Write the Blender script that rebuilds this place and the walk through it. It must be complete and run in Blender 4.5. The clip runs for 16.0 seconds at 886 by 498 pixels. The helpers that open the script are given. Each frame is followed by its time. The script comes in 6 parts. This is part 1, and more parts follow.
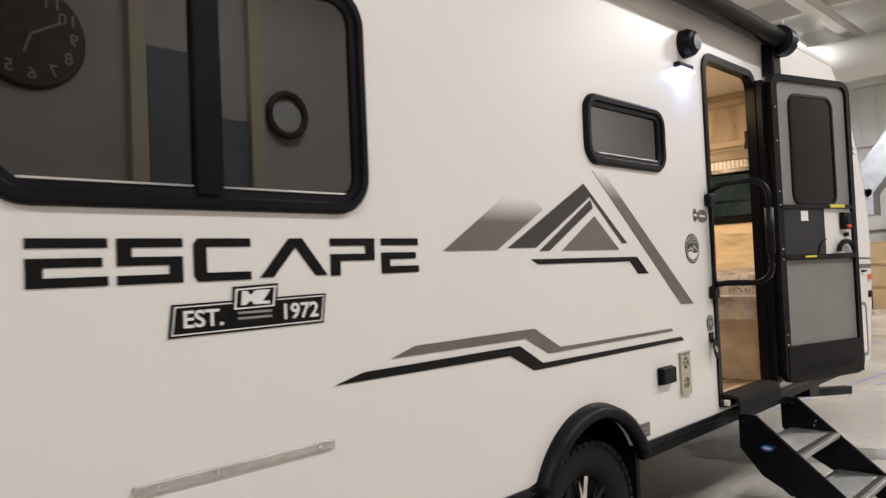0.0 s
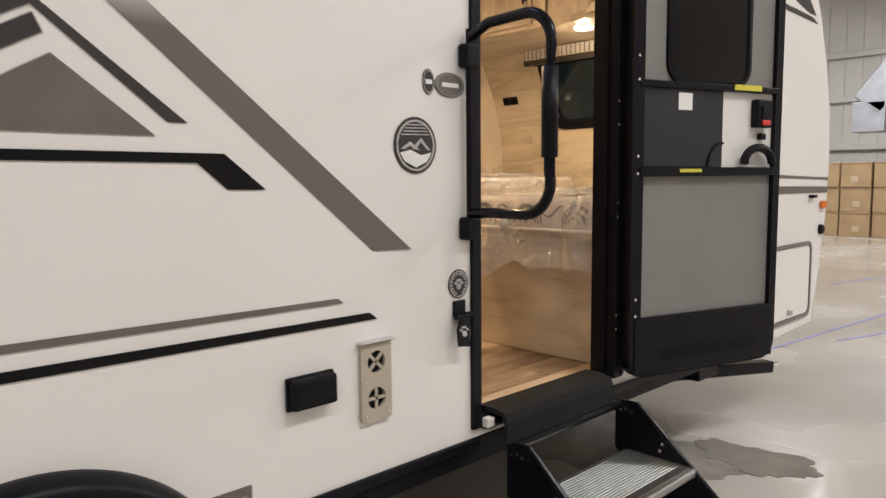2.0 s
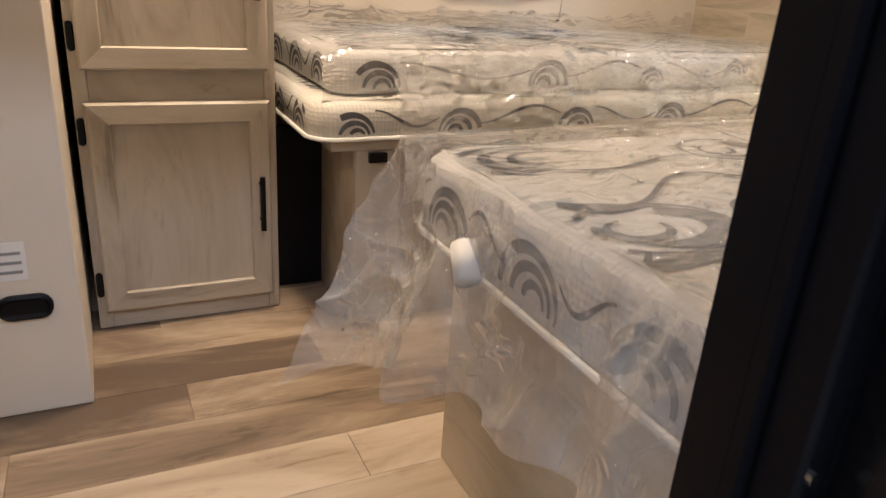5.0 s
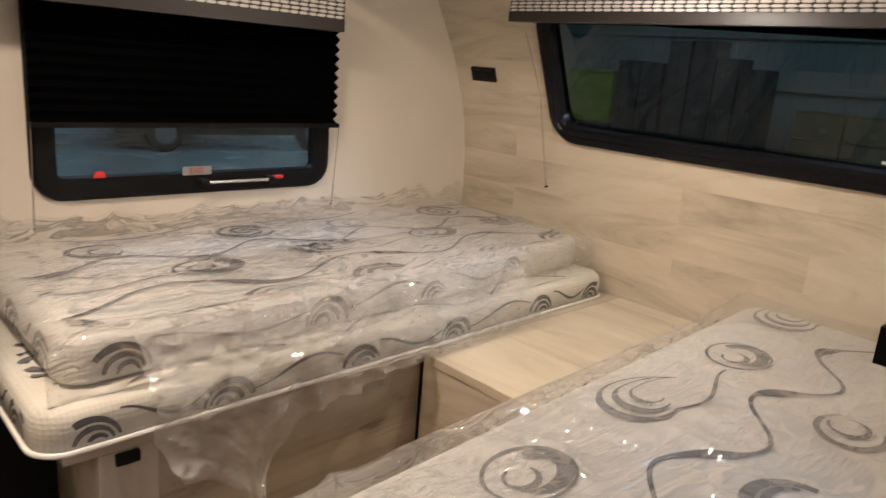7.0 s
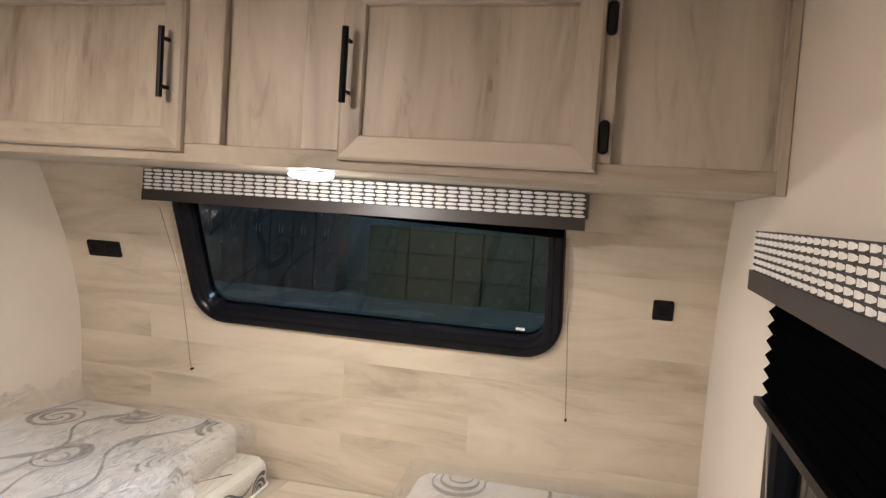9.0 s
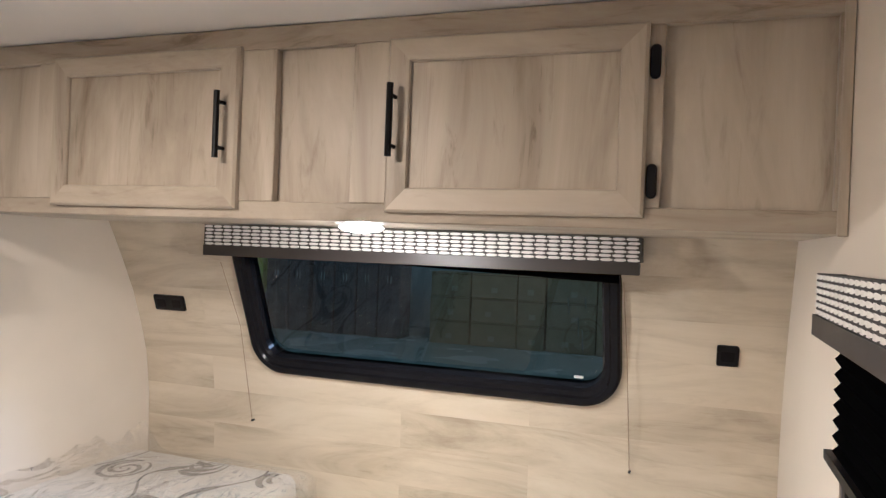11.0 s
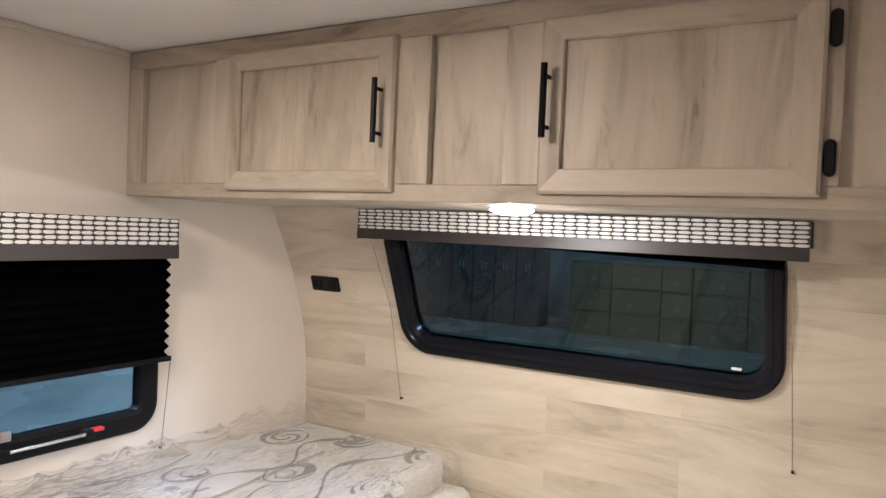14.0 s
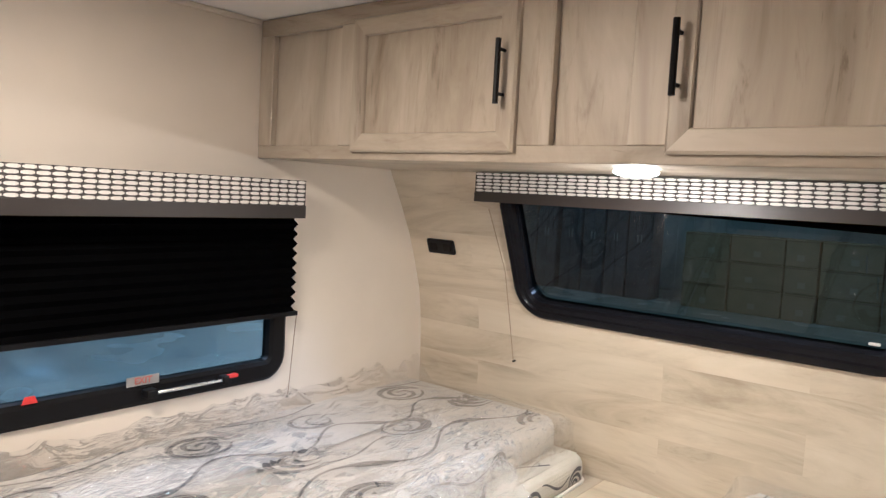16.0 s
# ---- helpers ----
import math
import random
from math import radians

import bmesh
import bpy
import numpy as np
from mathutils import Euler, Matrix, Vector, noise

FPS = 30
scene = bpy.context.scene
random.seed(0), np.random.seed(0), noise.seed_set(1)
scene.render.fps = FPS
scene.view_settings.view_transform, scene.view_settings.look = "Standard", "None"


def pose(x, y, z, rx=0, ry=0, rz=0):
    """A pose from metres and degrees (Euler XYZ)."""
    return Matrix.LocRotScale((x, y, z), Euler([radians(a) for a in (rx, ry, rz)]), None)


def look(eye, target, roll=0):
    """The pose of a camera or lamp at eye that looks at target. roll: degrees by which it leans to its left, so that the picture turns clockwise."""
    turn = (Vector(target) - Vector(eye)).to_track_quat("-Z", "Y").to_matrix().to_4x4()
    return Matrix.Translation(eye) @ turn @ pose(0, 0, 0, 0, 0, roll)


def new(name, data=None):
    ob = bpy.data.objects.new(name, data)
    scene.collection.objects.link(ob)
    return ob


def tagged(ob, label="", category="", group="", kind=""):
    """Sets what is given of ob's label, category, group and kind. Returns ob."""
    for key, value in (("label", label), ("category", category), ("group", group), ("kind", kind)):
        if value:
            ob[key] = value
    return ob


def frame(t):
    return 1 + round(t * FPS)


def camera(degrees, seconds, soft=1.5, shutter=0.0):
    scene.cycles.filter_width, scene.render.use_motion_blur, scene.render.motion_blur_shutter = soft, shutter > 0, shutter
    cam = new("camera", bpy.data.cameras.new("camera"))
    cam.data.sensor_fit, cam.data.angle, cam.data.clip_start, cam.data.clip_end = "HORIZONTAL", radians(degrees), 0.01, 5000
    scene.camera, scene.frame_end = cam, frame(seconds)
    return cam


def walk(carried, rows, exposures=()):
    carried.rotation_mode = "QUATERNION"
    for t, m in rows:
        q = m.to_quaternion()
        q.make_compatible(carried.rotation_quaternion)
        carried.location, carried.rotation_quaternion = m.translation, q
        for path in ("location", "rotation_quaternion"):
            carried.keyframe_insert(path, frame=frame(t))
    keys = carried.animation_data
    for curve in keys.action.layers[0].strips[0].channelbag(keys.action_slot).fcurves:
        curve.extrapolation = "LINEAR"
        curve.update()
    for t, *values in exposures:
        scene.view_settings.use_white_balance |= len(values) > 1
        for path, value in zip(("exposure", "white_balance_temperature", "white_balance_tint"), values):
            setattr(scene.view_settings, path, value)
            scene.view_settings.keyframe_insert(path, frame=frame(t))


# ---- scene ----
cam = camera(63.5, 16.0, soft=1.35, shutter=0.2)
PATH = [
    (0, (-0.353, -1.661, 1.326), (1.063, -0.249, 1.384), -2.5),
    (0.5, (0.224, -1.554, 1.302), (1.674, -0.177, 1.324), -2.2),
    (1, (0.77, -1.521, 1.29), (2.239, -0.164, 1.259), -1.9),
    (1.5, (1.29, -1.471, 1.284), (2.735, -0.091, 1.189), -1.1),
    (2, (1.812, -1.432, 1.292), (3.191, 0.002, 1.094), -0.5),
    (2.5, (2.295, -1.394, 1.284), (3.541, 0.128, 0.921), 1.6),
    (3, (2.761, -1.186, 1.25), (3.866, 0.404, 0.746), 3.7),
    (3.2, (2.924, -1.094, 1.255), (3.984, 0.509, 0.699), 4.1),
    (5.3, (3.628, -0.171, 1.554), (4.453, 1.488, 0.802), 4.1),
    (5.5, (3.655, -0.102, 1.589), (4.554, 1.516, 0.831), 4.4),
    (6, (3.704, -0.055, 1.693), (4.683, 1.518, 0.938), 4.4),
    (6.5, (3.716, -0.033, 1.81), (4.846, 1.478, 1.146), 4.8),
    (7, (3.745, 0.002, 1.884), (5.089, 1.396, 1.387), 4.6),
    (7.5, (3.768, 0.127, 1.877), (5.418, 1.207, 1.54), 4.6),
    (8, (3.795, 0.257, 1.948), (5.625, 1.019, 1.679), 4.5),
    (8.5, (3.759, 0.307, 2.059), (5.664, 0.883, 1.857), 4.5),
    (9, (3.743, 0.31, 2.093), (5.678, 0.799, 1.974), 3.8),
    (11.5, (3.759, 0.278, 2.106), (5.626, 0.996, 2.125), 2.0),
    (12, (3.757, 0.281, 2.101), (5.602, 1.054, 2.118), 2.1),
    (12.5, (3.755, 0.287, 2.102), (5.575, 1.116, 2.103), 2.1),
    (13, (3.752, 0.293, 2.1), (5.544, 1.182, 2.084), 2.3),
    (13.5, (3.746, 0.3, 2.095), (5.507, 1.249, 2.064), 2.3),
    (14, (3.74, 0.308, 2.089), (5.466, 1.317, 2.038), 2.5),
    (14.5, (3.733, 0.314, 2.087), (5.42, 1.385, 2.009), 2.6),
    (15, (3.727, 0.32, 2.077), (5.363, 1.465, 1.973), 2.8),
    (15.5, (3.727, 0.32, 2.073), (5.325, 1.516, 1.949), 3.1),
    (16, (3.709, 0.325, 2.069), (5.265, 1.572, 1.917), 3.1),
]
walk(cam, [(t, look(eye, target, roll)) for t, eye, target, roll in PATH],
     [(0, -0.02, 6180, 10), (0.5, -0.11, 6180, 10), (1.5, -0.10, 6200, 10), (2.5, 0.0, 6200, 10), (3.2, 0.24, 6350, 10), (5.3, -0.30, 4900, 9), (6.3, -0.46, 4850, 9), (7.0, -0.37, 4770, 9), (7.5, -0.28, 4680, 9),
      (8.2, -0.2, 4600, 8), (9, 0.03, 4400, 8), (11.3, 0.23, 4270, 8), (13.5, 0.22, 4270, 8), (15.0, 0.17, 4300, 8), (16, 0.17, 4340, 8)])

# ---------------------------------------------------------------- light
world = bpy.data.worlds.new("world")
scene.world = world
world.use_nodes = True
world.node_tree.nodes["Background"].inputs[0].default_value = (0.8, 0.85, 0.9, 1)
world.node_tree.nodes["Background"].inputs[1].default_value = 0.05

LAMP_OUT, LAMP_IN, LAMP_PUCK = 225, 39, 8.5
WARM = (1.0, 0.66, 0.36)


def area_light(name, x, y, z, sx, sy, watts, colour, shape="RECTANGLE"):
    d = bpy.data.lights.new(name, "AREA")
    d.shape, d.size, d.size_y, d.energy, d.color = shape, sx, sy, watts, colour
    ob = new(name, d)
    ob.matrix_world = pose(x, y, z)
    return ob


# the lamp at (16, 9.5) is unseen, added to brighten the hall's far end
for lx, ly in ((-3, -3.5), (4, -3.5), (11, -3.5), (16, 3.5), (16, 9.5), (4, 6.5)):
    area_light("hall_light", lx, ly, 5.55, 3.0, 0.5, LAMP_OUT * (1.9 if lx > 10 else 1.0), (1.0, 0.95, 0.915))
area_light("cabin_light", 3.97, 1.44, 2.575, 0.22, 0.22, LAMP_IN, WARM, "DISK")
# second cabin lamp is unseen: weak fill added towards the rear
area_light("cabin_light", 2.3, 0.65, 2.575, 0.22, 0.22, LAMP_IN * 0.28, WARM, "DISK")
puck = bpy.data.lights.new("puck_light", "POINT")
puck.energy, puck.color, puck.shadow_soft_size = LAMP_PUCK, (1.0, 0.70, 0.41), 0.006
new("puck_light", puck).location = (5.345, 1.055, 2.1285)
area_light("puck_light", 5.345, 1.055, 2.132, 0.08, 0.08, LAMP_PUCK, (1.0, 0.70, 0.41), "DISK")
area_light("porch_light", 3.06, -0.05, 2.255, 0.10, 0.04, 0.3, (0.22, 0.36, 1.0))

# ---------------------------------------------------------------- materials
def material(name):
    m = bpy.data.materials.new(name)
    m.use_nodes = True
    return m, m.node_tree.nodes, m.node_tree.links, m.node_tree.nodes["Principled BSDF"]


def ramp(nodes, stops):
    r = nodes.new("ShaderNodeValToRGB")
    e = r.color_ramp.elements
    while len(e) < len(stops):
        e.new(0.5)
    for el, (p, c) in zip(e, stops):
        el.position, el.color = p, (*c, 1)
    return r


def coords(nodes, links, scale, rot=(0, 0, 0)):
    c, m = nodes.new("ShaderNodeTexCoord"), nodes.new("ShaderNodeMapping")
    m.inputs["Scale"].default_value = scale
    m.inputs["Rotation"].default_value = rot
    links.new(c.outputs["Object"], m.inputs["Vector"])
    return m.outputs["Vector"]


def noise_node(nodes, links, vec, scale, detail=4, rough=0.55, distort=0.0):
    n = nodes.new("ShaderNodeTexNoise")
    n.inputs["Scale"].default_value, n.inputs["Detail"].default_value = scale, detail
    n.inputs["Roughness"].default_value, n.inputs["Distortion"].default_value = rough, distort
    links.new(vec, n.inputs["Vector"])
    return n.outputs["Fac"]


def bump(nodes, links, p, height, strength=0.2, distance=0.002):
    b = nodes.new("ShaderNodeBump")
    b.inputs["Strength"].default_value, b.inputs["Distance"].default_value = strength, distance
    links.new(height, b.inputs["Height"])
    links.new(b.outputs["Normal"], p.inputs["Normal"])


def plain(name, colour, rough=0.5, metal=0.0, vary=0.06, scale=6.0, bumpy=0.05, fine=120.0, coat=0.0, spec=0.5, detail=5):
    """Painted, moulded or cast surface: broad tone change, fine grain in relief and gloss."""
    m, n, l, p = material(name)
    v = coords(n, l, (1, 1, 1))
    a = noise_node(n, l, v, scale, detail)
    lo, hi = [tuple(min(1, c * k) for c in colour) for k in (1 - vary, 1 + vary)]
    r = ramp(n, [(0.3, lo), (0.7, hi)])
    l.new(a, r.inputs[0])
    l.new(r.outputs[0], p.inputs["Base Color"])
    p.inputs["Roughness"].default_value, p.inputs["Metallic"].default_value = rough, metal
    p.inputs["Coat Weight"].default_value = coat
    p.inputs["Specular IOR Level"].default_value = spec
    g = noise_node(n, l, v, fine, 3)
    mr = n.new("ShaderNodeMapRange")
    mr.inputs["To Min"].default_value, mr.inputs["To Max"].default_value = rough * 0.85, min(1, rough * 1.15)
    l.new(a, mr.inputs["Value"])
    l.new(mr.outputs[0], p.inputs["Roughness"])
    if bumpy:
        bump(n, l, p, g, bumpy)
    return m


def math_node(nodes, links, op, a, b, c=None):
    m = nodes.new("ShaderNodeMath")
    m.operation = op
    for k, v in enumerate((a, b, c)):
        if v is None:
            continue
        if isinstance(v, (int, float)):
            m.inputs[k].default_value = v
        else:
            links.new(v, m.inputs[k])
    return m.outputs[0]


def wood(name, stops, along, rough=0.45, per_object=0.0, planks=0.0, rustic=0.16):
    """Printed oak laminate: long streaks along one axis, dark rustic flecks and knots, broad light and dark bands;
    planks: width of the printed boards that run along y."""
    m, n, l, p = material(name)
    ax = "xyz".index(along)

    def stretched(across, length):
        v = [across] * 3
        v[ax] = length
        return v
    info = n.new("ShaderNodeObjectInfo")
    add = n.new("ShaderNodeVectorMath")
    add.operation = "ADD"
    c = n.new("ShaderNodeTexCoord")
    comb = n.new("ShaderNodeCombineXYZ")
    shift = math_node(n, l, "MULTIPLY", info.outputs["Random"], 7.0 if per_object else 0.0)
    tone = None
    if planks:
        sep, board = n.new("ShaderNodeSeparateXYZ"), n.new("ShaderNodeTexBrick")
        flat = n.new("ShaderNodeCombineXYZ")
        l.new(c.outputs["Object"], sep.inputs[0])
        l.new(sep.outputs["Y"], flat.inputs["X"])
        l.new(sep.outputs["Z"], flat.inputs["Y"])
        l.new(flat.outputs[0], board.inputs["Vector"])
        board.offset, board.offset_frequency = 0.37, 2
        for key, v in (("Scale", 1.0), ("Mortar Size", 0.0), ("Brick Width", 1.22), ("Row Height", planks)):
            board.inputs[key].default_value = v
        board.inputs["Color1"].default_value, board.inputs["Color2"].default_value = (0, 0, 0, 1), (1, 1, 1, 1)
        tone = board.outputs["Color"]
        shift = math_node(n, l, "MULTIPLY_ADD", tone, 5.0, shift)
    for k in range(3):
        l.new(shift, comb.inputs[k])
    l.new(c.outputs["Object"], add.inputs[0])
    l.new(comb.outputs[0], add.inputs[1])

    def mapped(s):
        mp = n.new("ShaderNodeMapping")
        mp.inputs["Scale"].default_value = s
        l.new(add.outputs[0], mp.inputs["Vector"])
        return mp.outputs[0]
    broad = noise_node(n, l, mapped(stretched(4.6, 1.1)), 1.0, 6, 0.62, 1.3)
    fine = noise_node(n, l, mapped(stretched(60.0, 2.4)), 1.0, 4, 0.6, 0.3)
    fleck = noise_node(n, l, mapped(stretched(17.0, 2.6)), 1.0, 5, 0.68, 1.8)
    val = math_node(n, l, "MULTIPLY_ADD", fine, 0.10, broad)
    val = math_node(n, l, "SUBTRACT", val, 0.05)
    dark = n.new("ShaderNodeMapRange")
    dark.inputs["From Min"].default_value, dark.inputs["From Max"].default_value = 0.56, 0.72
    dark.inputs["To Min"].default_value, dark.inputs["To Max"].default_value = 0.0, rustic
    l.new(fleck, dark.inputs["Value"])
    val = math_node(n, l, "SUBTRACT", val, dark.outputs[0])
    if per_object:
        val = math_node(n, l, "MULTIPLY_ADD", info.outputs["Random"], per_object, val)
        val = math_node(n, l, "SUBTRACT", val, per_object / 2)
    if tone is not None:
        val = math_node(n, l, "MULTIPLY_ADD", tone, 0.10, val)
        val = math_node(n, l, "SUBTRACT", val, 0.05)
    r = ramp(n, stops)
    l.new(val, r.inputs[0])
    l.new(r.outputs[0], p.inputs["Base Color"])
    p.inputs["Roughness"].default_value = rough
    bump(n, l, p, fine, 0.12, 0.001)
    return m


GREIGE = [(0.26, (0.20, 0.165, 0.115)), (0.40, (0.345, 0.295, 0.225)), (0.55, (0.435, 0.383, 0.30)), (0.75, (0.52, 0.468, 0.382))]
OAK = [(0.24, (0.29, 0.24, 0.17)), (0.40, (0.45, 0.39, 0.29)), (0.54, (0.545, 0.48, 0.365)), (0.75, (0.62, 0.555, 0.445))]
M_CAB_V = wood("cabinet_laminate_upright", GREIGE, "z", per_object=0.10)
M_CAB_H = wood("cabinet_laminate_level", GREIGE, "y", per_object=0.10)
M_CAB_X = wood("cabinet_laminate_long", GREIGE, "x", per_object=0.10)
M_PANEL = wood("wall_laminate", OAK, "y", rough=0.42, planks=0.128, rustic=0.10)
M_BED = wood("bed_laminate", GREIGE, "x", rough=0.42)
M_BEDY = wood("bed_end_laminate", OAK, "y", rough=0.38)
M_FLOOR = wood("vinyl_plank", [(0.28, (0.12, 0.085, 0.055)), (0.45, (0.27, 0.20, 0.13)), (0.6, (0.42, 0.33, 0.23)), (0.75, (0.52, 0.43, 0.32))], "x", rough=0.4, per_object=0.34)
M_SHELL = plain("white_fibreglass", (0.74, 0.715, 0.68), 0.34, vary=0.012, scale=0.9, bumpy=0.03, fine=35, coat=0.08, detail=1)
M_BLACK = plain("black_plastic", (0.006, 0.006, 0.007), 0.42, vary=0.2, bumpy=0.08, fine=300, spec=0.14)
M_GLOSSBLACK = plain("black_powder_coat", (0.007, 0.007, 0.009), 0.24, vary=0.15, bumpy=0.04, fine=200, spec=0.13)
M_RUBBER = plain("tyre_rubber", (0.016, 0.016, 0.016), 0.75, vary=0.25, bumpy=0.2, fine=90, spec=0.12)
M_DECAL_BLACK = plain("black_vinyl_decal", (0.008, 0.0075, 0.0075), 0.35, vary=0.1, bumpy=0.02, spec=0.12)
M_DECAL_DARK = plain("charcoal_vinyl_decal", (0.05, 0.044, 0.042), 0.35, vary=0.12, bumpy=0.02, spec=0.2)
M_DECAL_GREY = plain("taupe_vinyl_decal", (0.13, 0.112, 0.098), 0.32, vary=0.12, bumpy=0.02)
M_WALL_IN = plain("cream_vinyl_wall", (0.66, 0.60, 0.51), 0.55, vary=0.035, scale=3, bumpy=0.15, fine=260)
M_CEIL = plain("white_ceiling_board", (0.76, 0.74, 0.71), 0.6, vary=0.02, scale=2, bumpy=0.15, fine=150)
M_ALU = plain("ribbed_aluminium", (0.62, 0.62, 0.61), 0.36, 1.0, vary=0.12, scale=20, bumpy=0.1)
M_CHROME = plain("bright_steel", (0.75, 0.75, 0.76), 0.18, 1.0, vary=0.05)
M_GREYMESH = plain("grey_screen_panel", (0.20, 0.19, 0.18), 0.6, vary=0.06, scale=4, bumpy=0.3, fine=500)
M_WHITE = plain("white_plastic", (0.72, 0.70, 0.67), 0.4, vary=0.03)
M_BEIGE = plain("beige_plastic", (0.42, 0.37, 0.29), 0.4, vary=0.05)
M_SHADE = plain("black_pleated_fabric", (0.0018, 0.0018, 0.002), 0.95, vary=0.2, bumpy=0.2, fine=400, spec=0.0)
M_VAL_BAR = plain("dark_brown_vinyl", (0.032, 0.027, 0.024), 0.45, vary=0.1)


def ticking(name, lo, hi):
    """White knitted mattress cover with a small honeycomb weave."""
    m, n, l, p = material(name)
    v = coords(n, l, (1, 1, 1))
    r = ramp(n, [(0.3, lo), (0.7, hi)])
    l.new(noise_node(n, l, v, 9, 5), r.inputs[0])
    l.new(r.outputs[0], p.inputs["Base Color"])
    p.inputs["Roughness"].default_value = 0.85
    vo = n.new("ShaderNodeTexVoronoi")
    vo.inputs["Scale"].default_value = 95
    vo.inputs["Randomness"].default_value = 0.25
    l.new(v, vo.inputs["Vector"])
    bump(n, l, p, vo.outputs["Distance"], 0.55, 0.003)
    return m


M_FABRIC = ticking("white_knit_ticking", (0.57, 0.56, 0.545), (0.63, 0.62, 0.60))
M_FABRIC_CREAM = ticking("cream_knit_ticking", (0.57, 0.55, 0.48), (0.63, 0.61, 0.55))
M_PRINT = plain("grey_printed_scroll", (0.135, 0.132, 0.14), 0.85, vary=0.35, scale=25, bumpy=0.3, fine=160)
M_PIPING = plain("white_piping", (0.75, 0.73, 0.69), 0.7, vary=0.03)
M_CARD = plain("corrugated_cardboard", (0.43, 0.30, 0.165), 0.85, vary=0.12, scale=3, bumpy=0.15)
M_STEELWALL = plain("white_painted_steel", (0.66, 0.65, 0.62), 0.5, vary=0.06, scale=0.6)
M_FOIL = plain("silver_duct_foil", (0.46, 0.48, 0.52), 0.4, 0.4, vary=0.12, scale=4, bumpy=0.6, fine=18)
M_TAPE = plain("blue_floor_tape", (0.30, 0.30, 0.52), 0.6, vary=0.2)
M_YELLOW = plain("yellow_sticker", (0.62, 0.55, 0.05), 0.5, vary=0.05)
M_ORANGE = plain("amber_lens", (0.65, 0.16, 0.02), 0.25, vary=0.05)
M_RED = plain("red_plastic", (0.55, 0.03, 0.02), 0.35, vary=0.05)
M_BLUE = plain("blue_badge", (0.02, 0.10, 0.50), 0.35, vary=0.05)
M_WOVEN_W = plain("white_woven_strip", (0.70, 0.68, 0.64), 0.7, vary=0.08, scale=60)
M_WOVEN_D = plain("dark_woven_backing", (0.055, 0.05, 0.048), 0.8, vary=0.2, scale=60)
M_CORD = plain("tan_cord", (0.28, 0.22, 0.16), 0.8, vary=0.1)
M_PAPER = plain("white_paper_label", (0.74, 0.73, 0.71), 0.6, vary=0.04)
M_GREYTXT = plain("grey_print_ink", (0.25, 0.25, 0.25), 0.6, vary=0.1)


def concrete():
    m, n, l, p = material("sealed_concrete")
    v = coords(n, l, (1, 1, 1))
    a = noise_node(n, l, v, 0.35, 3, 0.5, 0.0)
    r = ramp(n, [(0.3, (0.36, 0.33, 0.285)), (0.5, (0.49, 0.455, 0.40)), (0.7, (0.56, 0.53, 0.475))])
    l.new(a, r.inputs[0])
    l.new(r.outputs[0], p.inputs["Base Color"])
    w = noise_node(n, l, v, 0.8, 2, 0.5, 0.0)
    wet = n.new("ShaderNodeMapRange")
    wet.inputs["From Min"].default_value, wet.inputs["From Max"].default_value = 0.35, 0.7
    wet.inputs["To Min"].default_value, wet.inputs["To Max"].default_value = 0.34, 0.07
    l.new(w, wet.inputs["Value"])
    l.new(wet.outputs[0], p.inputs["Roughness"])
    bump(n, l, p, noise_node(n, l, v, 30, 5), 0.08)
    return m


def tinted_glass(name, tint, ior=1.5):
    m, n, l, p = material(name)
    out = n["Material Output"]
    t, g = n.new("ShaderNodeBsdfTransparent"), n.new("ShaderNodeBsdfGlossy")
    t.inputs[0].default_value = (*tint, 1)
    g.inputs["Roughness"].default_value = 0.01
    f, mx = n.new("ShaderNodeFresnel"), n.new("ShaderNodeMixShader")
    f.inputs[0].default_value = ior
    l.new(f.outputs[0], mx.inputs[0])
    l.new(t.outputs[0], mx.inputs[1])
    l.new(g.outputs[0], mx.inputs[2])
    l.new(mx.outputs[0], out.inputs[0])
    return m


